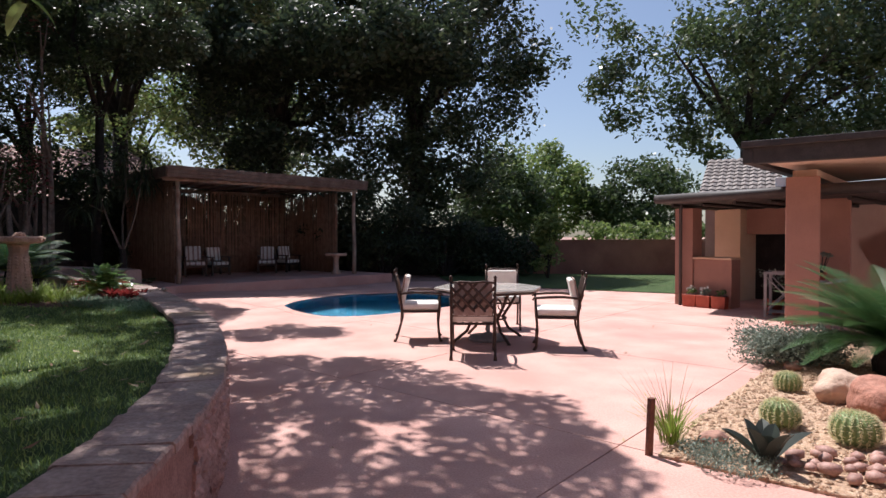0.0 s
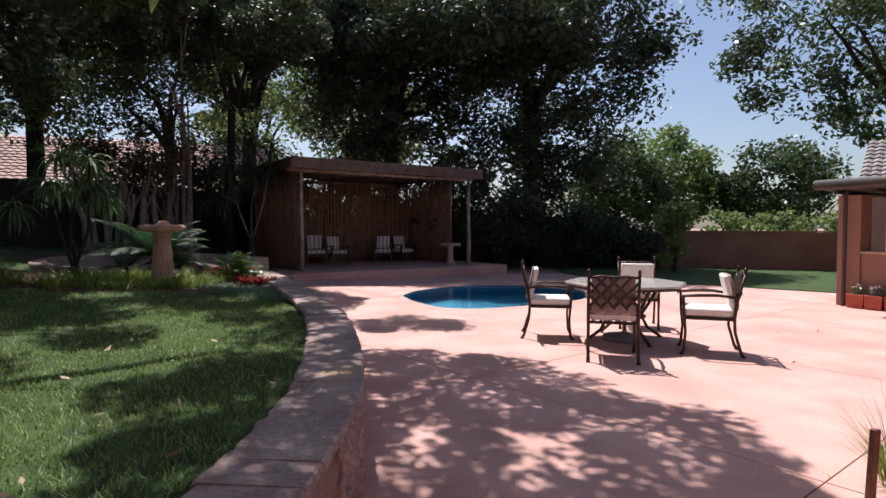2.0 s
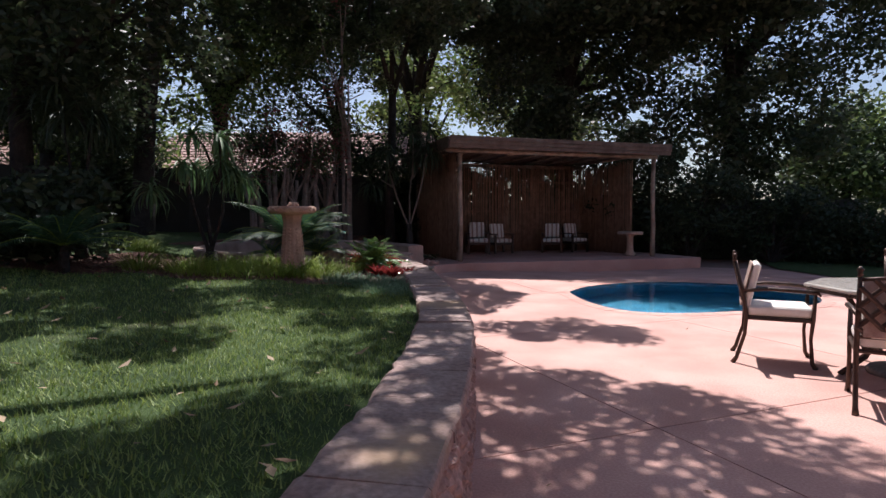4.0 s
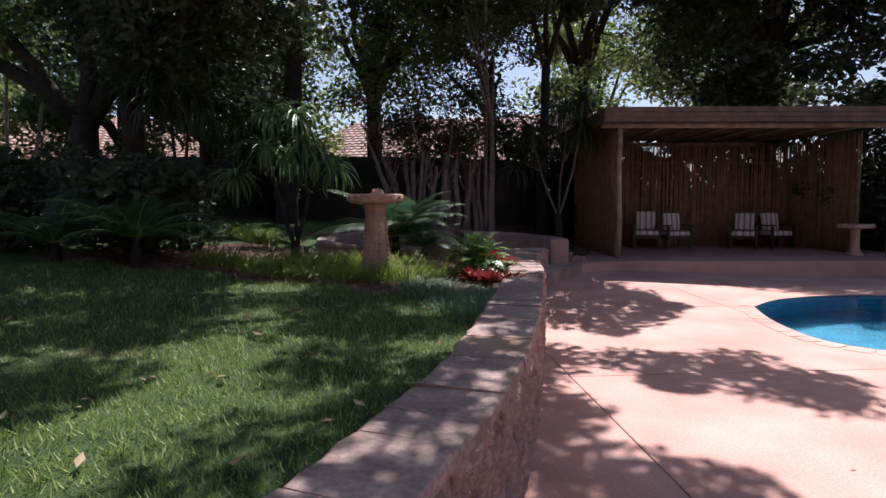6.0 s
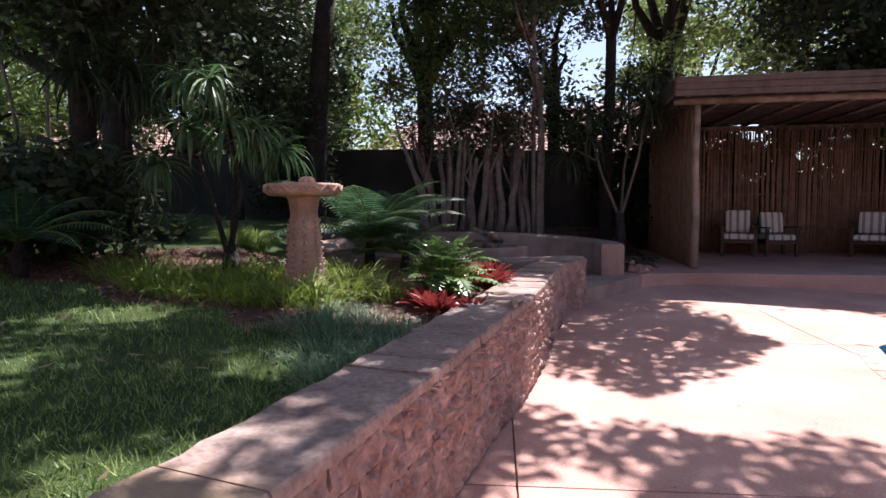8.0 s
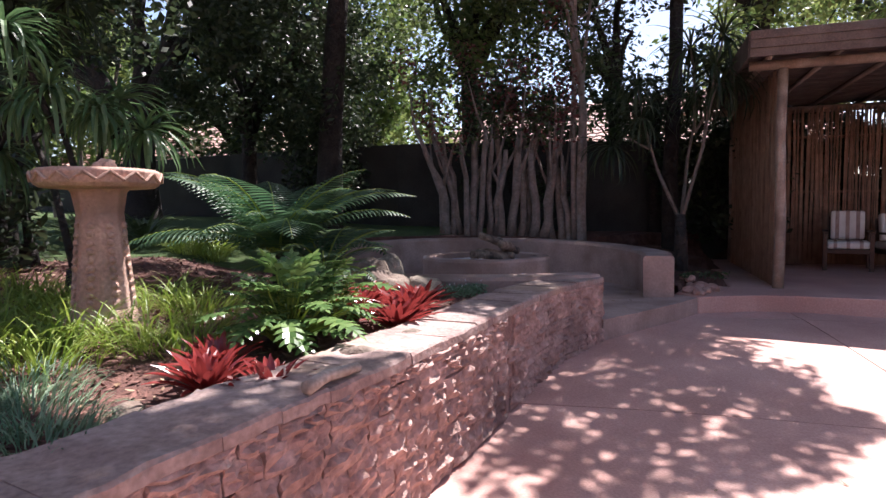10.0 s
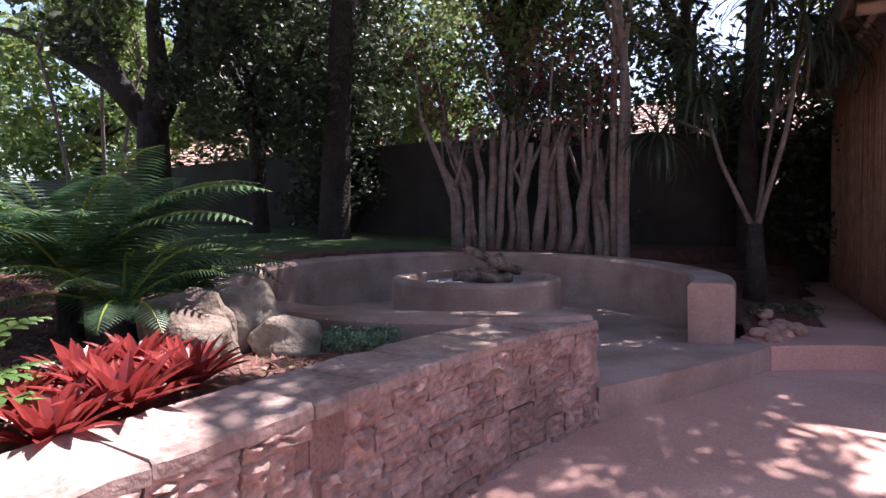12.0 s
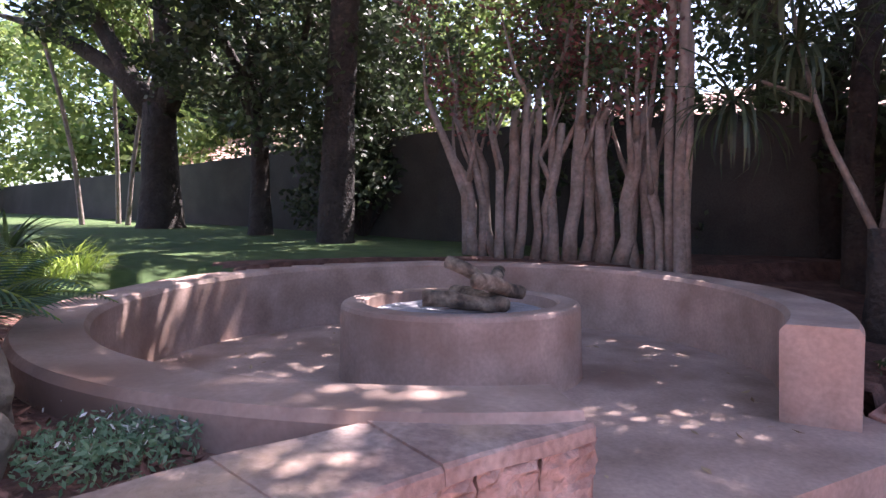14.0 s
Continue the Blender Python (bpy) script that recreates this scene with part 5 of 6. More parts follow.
# ---- row of pale stems behind the pit ----
stem_row = [Vector((-9.74, 13.06)), Vector((-7.90, 14.22))]
N_STEM = 20
for i in range(N_STEM):
    r = random.Random(200 + i)
    p = stem_row[0].lerp(stem_row[1], (i + r.uniform(-0.25, 0.25)) / (N_STEM - 1))
    out = (p - PIT).normalized()
    p = PIT + out * max((p - PIT).length, 2.42) + out * r.uniform(0, 0.16)
    z = terrain(p.x, p.y) - 0.05
    tall = i >= N_STEM - 2
    h = r.uniform(3.6, 5.2) if tall else r.uniform(1.4, 1.85)
    rad = r.uniform(0.038, 0.048) if tall else r.choice((0.036, 0.045, 0.055, 0.066))
    t = thing("pale_trunk", (p.x, p.y, z), "smooth pale grey tree stem in a close-set row", "tree trunk", "row of pale stems")
    tilt = r.uniform(-0.09, 0.09) if not tall else r.uniform(-0.03, 0.03)
    sway = side * ((-0.42 + 0.075 * i) if i < 5 else r.choice((0, 0, -0.12, 0.1)))
    bend = [Vector((tilt * k * 0.5 + r.uniform(-0.035, 0.035), r.uniform(-0.035, 0.035), h * k / 5)) + sway * max(0, k - 2) ** 1.3 / 4.2 for k in range(6)]
    part("stem", Buf().tube(bend, [rad * 1.35, rad * 1.05, rad, rad * r.uniform(0.9, 1.15), rad * 0.85, rad * 0.7], 10), M_PALE, t, smooth=True)
    for k in range(2 if not tall else 3):
        a = r.uniform(0, 6.28)
        b0 = bend[r.choice((3, 4, 5))]
        b1 = b0 + Vector((math.cos(a) * 0.14, math.sin(a) * 0.14, 0.22))
        b2 = b1 + Vector((math.cos(a) * 0.16, math.sin(a) * 0.16, r.uniform(0.25, 0.8)))
        part("branch", Buf().tube([b0 - Vector((0, 0, 0.05)), b1, b2], [rad * 0.7, rad * 0.42, rad * 0.16], 7), M_PALE, t, smooth=True)
        if not tall or k:
            part("leaves", leaf_mesh("leaves", [tuple(b2), tuple(b2 + Vector((0, 0, 0.3)))], [0.4, 0.35], 60, 0.085, 300 + i * 4 + k), L_RED if (i + k) % 2 else L_MID, t)


def strap_tree(place, height, label, seed, n=7, length=0.8, material=L_MID, stems=3, spread=0.6, bole=0.1):
    """A dragon tree: bare stems that end in heads of drooping strap leaves."""
    r = random.Random(seed)
    t = thing("dragon_tree", place, label, "tree")
    heads = []
    part("bole", Buf().tube([(0, 0, -0.2), (0.02, 0, bole * 0.5), (0, 0, bole + 0.1)], [0.12, 0.085, 0.07], 10), M_BARK, t, smooth=True)
    for k in range(stems):
        a = 2 * math.pi * k / stems + r.uniform(-0.4, 0.4)
        e = Vector((math.cos(a) * spread, math.sin(a) * spread, height * r.uniform(0.7, 1.05)))
        part("stem", Buf().tube([(0, 0, bole), (e.x * 0.12, e.y * 0.12, bole + 0.15), tuple(e * 0.5 + Vector((r.uniform(-0.1, 0.1), r.uniform(-0.1, 0.1), bole * 0.5))), tuple(e)], [0.032, 0.027, 0.022, 0.015], 9), M_STEM if seed % 2 else M_BARK, t, smooth=True)
        heads.append(e)
        for _ in range(n // stems):
            f = e + Vector((r.uniform(-0.5, 0.5), r.uniform(-0.5, 0.5), r.uniform(-0.4, 0.6)))
            part("branch", Buf().tube([tuple(e * 0.8), tuple(e.lerp(f, 0.6)), tuple(f)], [0.018, 0.014, 0.01], 7), M_STEM if seed % 2 else M_BARK, t)
            heads.append(f)
    for e in heads:
        b = Buf()
        for i in range(46):
            b.strap(e, i * 2.4 + r.uniform(-0.3, 0.3), r.uniform(-0.7, 1.0), length * r.uniform(0.6, 1.1), 0.028, r.uniform(1.0, 2.3), 5, 0.2)
        part("leaf_head", b, material, t)
    return t


strap_tree((-6.6, 14.9, terrain(-6.6, 14.9)), 2.9, "multi-stemmed dragon tree with drooping strap leaves near the pergola", 11, 7, 0.8, L_DARK, 3, 0.5, 0.65)
strap_tree((-6.1, 8.0, terrain(-6.1, 8.0)), 1.4, "dragon tree with glossy drooping strap leaves behind the bird bath", 14, 6, 0.48, L_COVER, 3, 0.32)
strap_tree((-8.0, 7.6, terrain(-8.0, 7.6)), 2.2, "dragon tree with dark drooping strap leaves at the lawn's edge", 16, 6, 0.75, L_DARK, 2, 0.4)


def shrub(place, half, n, per, leaf, material, label, seed, clump=0.5):
    r = random.Random(seed)
    t = thing("shrub", place, label, "shrub")
    cs = []
    for _ in range(n):
        a, d = r.uniform(0, 6.28), math.sqrt(r.random())
        cs.append((half[0] * d * math.cos(a), half[1] * d * math.sin(a), half[2] * r.uniform(0.15, 1.0)))
    tw = Buf()
    for c in cs:
        tw.tube([(0, 0, -0.05), (c[0] * 0.4, c[1] * 0.4, c[2] * 0.5), c], [0.03, 0.02, 0.008], 5, False)
    tagged(part("branchwork", tw, M_BARK, t), kind="stuff")
    part("foliage", leaf_mesh("foliage", cs, [clump * r.uniform(0.7, 1.2) for _ in cs], per, leaf, seed), material, t)
    return t


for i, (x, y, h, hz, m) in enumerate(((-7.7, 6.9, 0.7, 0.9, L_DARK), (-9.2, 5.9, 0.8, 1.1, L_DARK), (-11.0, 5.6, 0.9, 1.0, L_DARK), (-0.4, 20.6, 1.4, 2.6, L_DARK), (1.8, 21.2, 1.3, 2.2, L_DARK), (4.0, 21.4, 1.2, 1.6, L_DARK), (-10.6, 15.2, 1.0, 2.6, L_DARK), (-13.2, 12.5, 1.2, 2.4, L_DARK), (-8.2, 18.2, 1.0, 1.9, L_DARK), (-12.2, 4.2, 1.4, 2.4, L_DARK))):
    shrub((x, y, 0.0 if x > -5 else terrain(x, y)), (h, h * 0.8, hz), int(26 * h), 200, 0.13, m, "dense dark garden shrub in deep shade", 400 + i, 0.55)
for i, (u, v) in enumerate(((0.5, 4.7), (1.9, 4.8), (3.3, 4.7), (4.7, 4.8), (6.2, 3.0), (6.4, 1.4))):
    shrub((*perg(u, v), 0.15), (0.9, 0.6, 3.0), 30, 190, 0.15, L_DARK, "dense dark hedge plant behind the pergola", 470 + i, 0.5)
r = random.Random(58)
for i in range(46):
    x, y, k = r.uniform(-6.15, -5.42), r.uniform(13.68, 14.45), r.uniform(0.6, 1.15)
    if x + y < 8.0 + 0.6 and (Vector((x, y)) - PIT).length > 2.36:
        z = PLATFORM_Z if inside(x, y, PLATFORM) else terrain(x, y)
        boulder((x, y, z + 0.025 * k), (0.065 * k, 0.05 * k, 0.042 * k), 50 + i, M_PEBBLE, "small rounded reddish stone beside the pit's pier", i * 40)
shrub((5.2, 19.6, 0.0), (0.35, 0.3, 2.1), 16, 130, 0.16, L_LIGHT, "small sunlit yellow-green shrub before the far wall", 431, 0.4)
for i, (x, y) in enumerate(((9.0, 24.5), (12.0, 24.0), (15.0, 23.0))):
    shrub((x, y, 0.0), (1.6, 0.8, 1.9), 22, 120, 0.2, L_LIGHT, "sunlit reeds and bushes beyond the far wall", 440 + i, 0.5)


# ---- houses ----
def tiled_roof(parent, a, b, c, d, rows, cols, material):
    """Rows of tiles from the eave a-b up to the ridge d-c."""
    a, b, c, d = (Vector(p) for p in (a, b, c, d))
    nrm = (b - a).cross(d - a).normalized()
    if nrm.z < 0:
        nrm = -nrm
    for j in range(rows):
        buf = Buf()
        for i in range(cols):
            p0, p1 = a.lerp(d, j / rows), b.lerp(c, j / rows)
            q0, q1 = a.lerp(d, (j + 1.12) / rows), b.lerp(c, (j + 1.12) / rows)
            w0, w1 = i / cols, (i + 0.96) / cols
            wm = (w0 + w1) / 2
            v = [p0.lerp(p1, w0) + nrm * 0.05, p0.lerp(p1, wm) + nrm * 0.09, p0.lerp(p1, w1) + nrm * 0.05,
                 q0.lerp(q1, w0) + nrm * 0.01, q0.lerp(q1, wm) + nrm * 0.05, q0.lerp(q1, w1) + nrm * 0.01,
                 p0.lerp(p1, w0), p0.lerp(p1, w1)]
            buf.add(v, [(0, 1, 4, 3), (1, 2, 5, 4), (6, 7, 2, 1, 0)])
        part("tile_course", buf, material, parent)


def neighbour_house(place, yaw, length, deep, eave, ridge, label):
    t = thing("neighbour_house", place, label, "house", rz=yaw)
    part("wall", prism([(-length / 2, -deep / 2), (length / 2, -deep / 2), (length / 2, deep / 2), (-length / 2, deep / 2)], -0.05, eave), M_WHITE, t, "pale plastered wall")
    e, L = 0.5, length / 2 + 0.5
    w = deep / 2 + e
    roof = part("roof", Buf().add([(-L, -w, eave - 0.05), (L, -w, eave - 0.05), (L, w, eave - 0.05), (-L, w, eave - 0.05), (-L + 2, 0, ridge), (L - 2, 0, ridge)], [(0, 1, 5, 4), (1, 2, 5), (2, 3, 4, 5), (3, 0, 4), (3, 2, 1, 0)]), M_TILE, t, "red-brown tiled roof")
    tiled_roof(roof, (-L, -w, eave - 0.04), (L, -w, eave - 0.04), (L - 2, 0, ridge + 0.01), (-L + 2, 0, ridge + 0.01), 18, 44, M_TILE)
    tiled_roof(roof, (L, -w, eave - 0.04), (L, w, eave - 0.04), (L - 2.0, 0.02, ridge + 0.01), (L - 2.0, -0.02, ridge + 0.01), 14, 22, M_TILE)
    for k in range(3):
        x = -length / 3 + k * length / 3
        win = part("window", bevel(Buf().box((x, -deep / 2 - 0.02, 1.5), (1.3, 0.06, 1.1)), 0.01), M_WHITE, t)
        part("pane", Buf().box((x, -deep / 2 - 0.055, 1.5), (1.1, 0.01, 0.9)), M_BLACK, win)
    return t


neighbour_house((-16.5, 24.5, 0.0), 24, 14, 8, 2.7, 5.1, "neighbouring house with a red-brown tiled roof among trees")
neighbour_house((-27.0, 14.0, 0.0), 62, 12, 7, 2.8, 5.0, "pale neighbouring house glimpsed between trees")


def fr(f, r):
    """A place f metres ahead of and r metres right of the walk's start."""
    return 0.082 * f + 0.997 * r, 0.997 * f - 0.082 * r


def upright(name, pts, z0, z1, material, parent, label="", w=0.01):
    return part(name, bevel(prism([fr(*p) for p in pts], z0, z1), w), material, parent, label)


braai = thing("barbecue_shelter", (0, 0, 0), "terracotta plastered barbecue shelter with a dark gutter and fireplace", "shelter")
upright("pier", [(12.2, 4.82), (11.95, 5.08), (12.25, 5.40), (12.5, 5.12)], -0.03, 1.98, M_RENDER, braai)
low = upright("low_wall", [(12.0, 5.10), (11.35, 5.58), (11.6, 5.88), (12.25, 5.40)], -0.03, 0.94, M_RENDER, braai)
upright("ledge", [(12.0, 5.05), (11.3, 5.55), (11.63, 5.95), (12.3, 5.42)], 0.943, 0.985, M_CREAM, low, "pale ledge")
upright("chimney_breast", [(13.3, 6.15), (12.75, 6.45), (13.2, 7.1), (13.8, 6.8)], -0.03, 2.0, M_CREAM, braai, "yellow-cream plastered chimney breast")
upright("back_wall", [(13.6, 7.0), (12.6, 8.2), (12.8, 8.4), (13.8, 7.2)], -0.03, 2.0, M_RENDER, braai)
upright("lintel", [(12.95, 6.62), (11.9, 7.75), (12.1, 7.95), (13.15, 6.82)], 1.45, 2.0, M_RENDER, braai)
# solid black block filling the fireplace opening
upright("firebox", [(13.2, 6.9), (12.3, 7.85), (12.6, 8.1), (13.5, 7.15)], -0.03, 1.45, M_BLACK, braai, "black firebox")
upright("roof_slab", [(11.65, 4.25), (8.9, 6.6), (11.0, 10.0), (14.8, 6.5)], 2.06, 2.16, M_FASCIA, braai)
g0, g1 = fr(11.6, 4.2), fr(8.7, 6.65)
part("gutter", Buf().tube([(*g0, 2.13), (*g1, 2.16)], 0.085, 12), M_FASCIA, braai, "dark round-edged gutter", smooth=True)
for k in range(6):
    p, q = fr(11.8 - k * 0.45, 4.6 + k * 0.4), fr(14.0 - k * 0.45, 7.0 + k * 0.4)
    part("rafter", Buf().tube([(*p, 2.02), (*q, 2.02)], 0.035, 6), M_FASCIA, braai)
main_house = thing("main_house", (0, 0, 0), "terracotta plastered house with a shaded veranda and dark fascia", "house")
upright("pillar", [(9.2, 5.36), (8.95, 5.74), (9.35, 6.0), (9.6, 5.62)], -0.03, 2.32, M_RENDER, main_house)
upright("pillar", [(10.4, 6.66), (10.15, 7.04), (10.5, 7.3), (10.75, 6.92)], -0.03, 2.2, M_RENDER, main_house)
lw = upright("parapet", [(9.55, 5.75), (9.35, 6.0), (10.2, 7.0), (10.4, 6.72)], -0.03, 0.62, M_RENDER, main_house)
upright("parapet_top", [(9.58, 5.72), (9.32, 6.02), (10.18, 7.02), (10.43, 6.70)], 0.623, 0.66, M_WHITE, lw, "white ledge")
upright("beam", [(9.35, 5.55), (9.12, 5.8), (12.2, 8.6), (12.4, 8.3)], 2.323, 2.44, M_CEIL, main_house, "pale timber beam")
upright("ceiling", [(8.95, 4.85), (7.5, 6.85), (9.2, 9.4), (12.2, 8.3)], 2.52, 2.57, M_CEIL, main_house, "pale boarded veranda ceiling")
upright("fascia", [(8.75, 4.45), (7.0, 7.1), (7.1, 7.2), (8.85, 4.55)], 2.47, 2.72, M_FASCIA, main_house, "dark fascia board")
upright("side_fascia", [(8.75, 4.45), (12.9, 8.3), (12.8, 8.4), (8.65, 4.55)], 2.48, 2.69, M_FASCIA, main_house)
upright("roof", [(8.7, 4.4), (6.9, 7.1), (9.0, 10.5), (13.2, 8.4)], 2.705, 2.80, M_FASCIA, main_house)
upright("inner_wall", [(9.6, 10.2), (13.0, 8.6), (13.2, 8.8), (9.8, 10.4)], -0.03, 2.5, M_RENDER, main_house)
upright("gable", [(17.0, 9.6), (16.4, 10.6), (17.4, 11.2), (18.0, 10.2)], -0.03, 3.1, M_WHITE, main_house, "white plastered gable")
rp = [fr(17.5, 7.6), fr(16.6, 9.6), fr(19.5, 11.2), fr(20.4, 9.2)]
roof2 = part("back_roof", Buf().add([(*rp[0], 2.6), (*rp[1], 2.6), (*rp[2], 4.0), (*rp[3], 4.0), (*rp[0], 2.5), (*rp[1], 2.5), (*rp[2], 2.5), (*rp[3], 2.5)], [(0, 1, 2, 3), (7, 6, 5, 4), (0, 4, 5, 1), (1, 5, 6, 2), (2, 6, 7, 3), (3, 7, 4, 0)]), M_TILE_GREY, main_house, "weathered grey tiled roof")
tiled_roof(roof2, (*rp[0], 2.61), (*rp[1], 2.61), (*rp[2], 4.01), (*rp[3], 4.01), 10, 10, M_TILE_GREY)
part("back_wall", prism([fr(17.7, 7.9), fr(16.9, 9.5), fr(19.4, 11.0), fr(20.2, 9.3)], -0.05, 2.5), M_RENDER, main_house)

# pots and steel trolley by the shelter
for i, (f, r) in enumerate(((11.80, 4.98), (11.58, 5.16), (11.36, 5.36))):
    t = thing("planter", (*fr(f, r), 0.0), "square red clay planter with a small flowering plant", "planter", "red planters", rz=-52)
    part("box", bevel(Buf().box((0, 0, 0.12), (0.25, 0.18, 0.24), 0, 1.1), 0.01), M_CLAY, t)
    part("soil", Buf().box((0, 0, 0.238), (0.22, 0.16, 0.02)), M_SOIL, t)
    part("plant", leaf_mesh("plant", [(0, 0, 0.30), (0.06, 0, 0.33)], [0.09, 0.07], 50, 0.05, 500 + i), L_PHIL if i != 1 else L_GREY, t)
    if i < 2:
        part("flowers", leaf_mesh("flowers", [(0.02, 0, 0.39), (-0.05, 0.02, 0.36)], [0.06, 0.05], 26, 0.04, 520 + i), L_WHITE, t, "small white flowers")
p = fr(12.02, 4.86)
part("downpipe", Buf().tube([(p[0], p[1], -0.02), (p[0], p[1], 1.95), (p[0] - 0.02, p[1] - 0.08, 2.08)], 0.032, 10), M_FASCIA, braai, "dark rainwater downpipe", smooth=True)


def pot_plant(place, size, material, label, seed):
    r = random.Random(seed)
    t = thing("pot_plant", place, label, "pot plant", "potted plants on the veranda")
    part("pot", Buf().lathe([(0.09 * size, 0), (0.13 * size, 0.2 * size), (0.14 * size, 0.22 * size), (0.12 * size, 0.22 * size), (0.11 * size, 0.18 * size)], n=20), M_CLAY, t, smooth=True)
    stems, tips = Buf(), []
    for k in range(9):
        a, d = 0.7 * k, r.uniform(0.05, 0.2) * size
        tips.append((d * math.cos(a), d * math.sin(a), r.uniform(0.4, 0.8) * size))
        stems.tube([(0, 0, 0.17 * size), (tips[-1][0] * 0.4, tips[-1][1] * 0.4, 0.38 * size), tips[-1]], [0.008, 0.006, 0.003], 5)
    part("stems", stems, M_BARK, t)
    part("leaves", leaf_mesh("leaves", tips, [0.08 * size] * len(tips), 24, 0.06, seed), material, t)


pot_plant((*fr(10.55, 5.95), 0.0), 1.2, L_GREY, "grey-leaved plant in a clay pot beside the pillar", 701)
pot_plant((*fr(9.85, 6.35), 0.66), 0.6, L_GREY, "small pot plant standing on the white veranda ledge", 702)
pot_plant((*fr(9.65, 6.08), 0.66), 0.5, L_PHIL, "small pot plant standing on the white veranda ledge", 703)
trolley = thing("steel_trolley", (*fr(10.1, 5.55), 0.0), "grey steel barbecue trolley with crossed side rails", "trolley", rz=-45)
for x in (0, 0.55):
    for y in (0, 0.4):
        part("leg", Buf().box((x, y, 0.40), (0.045, 0.045, 0.78)), M_STEEL, trolley)
for y in (0, 0.4):
    part("rail", Buf().box((0.275, y, 0.77), (0.60, 0.04, 0.04)), M_STEEL, trolley)
    part("brace", Buf().tube([(0.0, y, 0.72), (0.55, y, 0.12)], 0.014, 6), M_STEEL, trolley)
    part("brace", Buf().tube([(0.55, y + 0.01, 0.72), (0.0, y + 0.01, 0.12)], 0.014, 6), M_STEEL, trolley)
for x in (0, 0.55):
    part("cross_rail", Buf().box((x, 0.2, 0.77), (0.04, 0.36, 0.04)), M_STEEL, trolley)
part("shelf", Buf().box((0.275, 0.2, 0.10), (0.5, 0.36, 0.02)), M_STEEL, trolley)


# ---- table and chairs ----
def garden_chair():
    t = thing("patio_chair", (0, 0, 0), "bronze cast-metal patio armchair with lattice back and cream cushion", "chair", "chairs round the patio table")
    W, D = 0.25, 0.25
    for x in (-W, W):
        part("front_leg", Buf().tube([(x, D + 0.03, 0), (x * 1.0, D, 0.05), (x, D - 0.015, 0.25), (x, D, 0.43), (x, D + 0.01, 0.64)], [0.022, 0.017, 0.014, 0.018, 0.014], 8), M_IRON, t, smooth=True)
        part("back_leg", Buf().tube([(x, -D - 0.10, 0), (x, -D - 0.07, 0.05), (x, -D - 0.01, 0.26), (x, -D, 0.42), (x, -D - 0.03, 0.62), (x, -D - 0.10, 0.90)], [0.022, 0.017, 0.015, 0.018, 0.016, 0.014], 8), M_IRON, t, smooth=True)
        part("finial", Buf().lathe([(0.012, 0), (0.02, 0.012), (0.012, 0.025), (0.022, 0.045), (0.006, 0.068)], (x, -D - 0.10, 0.90), 10), M_IRON, t, smooth=True)
        part("armrest", Buf().tube([(x, -D - 0.035, 0.64), (x * 1.08, -0.08, 0.665), (x * 1.12, 0.12, 0.66), (x * 1.06, D + 0.03, 0.645), (x * 1.04, D + 0.045, 0.62)], [0.014, 0.017, 0.018, 0.016, 0.01], 8), M_IRON, t, smooth=True)
    for a, b in (((-W, D), (W, D)), ((-W, -D), (W, -D)), ((-W, -D), (-W, D)), ((W, -D), (W, D))):
        part("seat_rail", Buf().tube([(*a, 0.405), (*b, 0.405)], 0.016, 8), M_IRON, t)
    for k in range(6):
        part("seat_slat", Buf().box((-0.2 + k * 0.08, 0, 0.415), (0.03, 0.5, 0.008)), M_IRON, t)
    part("top_rail", Buf().tube([(-W, -D - 0.094, 0.88), (-W * 0.5, -D - 0.10, 0.895), (0, -D - 0.10, 0.885), (W * 0.5, -D - 0.10, 0.895), (W, -D - 0.094, 0.88)], 0.013, 8), M_IRON, t, smooth=True)
    part("low_rail", Buf().tube([(-W, -D - 0.01, 0.50), (W, -D - 0.01, 0.50)], 0.012, 8), M_IRON, t)
    for k in range(7):
        for s in (-1, 1):
            x0 = -W + (k - 1.5) * 2 * W / 4
            x1 = x0 + s * 0.36
            za, zb, lo, hi = 0.50, 0.885, 0.0, 1.0
            if x1 != x0:
                cut = sorted(((-W - x0) / (x1 - x0), (W - x0) / (x1 - x0)))
                lo, hi = max(lo, cut[0]), min(hi, cut[1])
            if hi - lo > 0.08:
                pt = lambda q: (x0 + (x1 - x0) * q, -D - 0.012 - 0.085 * q + 0.004 * s, za + (zb - za) * q)
                part("lattice_bar", Buf().tube([pt(lo), pt((lo + hi) / 2), pt(hi)], 0.018, 6), M_IRON, t)
    part("seat_cushion", bevel(Buf().box((0, 0.0, 0.47), (0.49, 0.50, 0.09)), 0.034, 3), M_CUSHION, t, "cream seat cushion")
    back = bevel(Buf().box((0, 0, 0), (0.45, 0.06, 0.40)), 0.026, 3)
    part("back_cushion", back, M_CUSHION, t, "cream back cushion", at=pose(0, -D + 0.01, 0.69, -12.5, 0, 0) @ pose(0, 0.03, 0))
    part("cushion_backing", bevel(Buf().box((0, 0, 0), (0.44, 0.012, 0.385)), 0.004), M_FLORAL, t, "brownish back of the cushion", at=pose(0, -D + 0.01, 0.69, -12.5, 0, 0) @ pose(0, -0.013, 0))
    return t


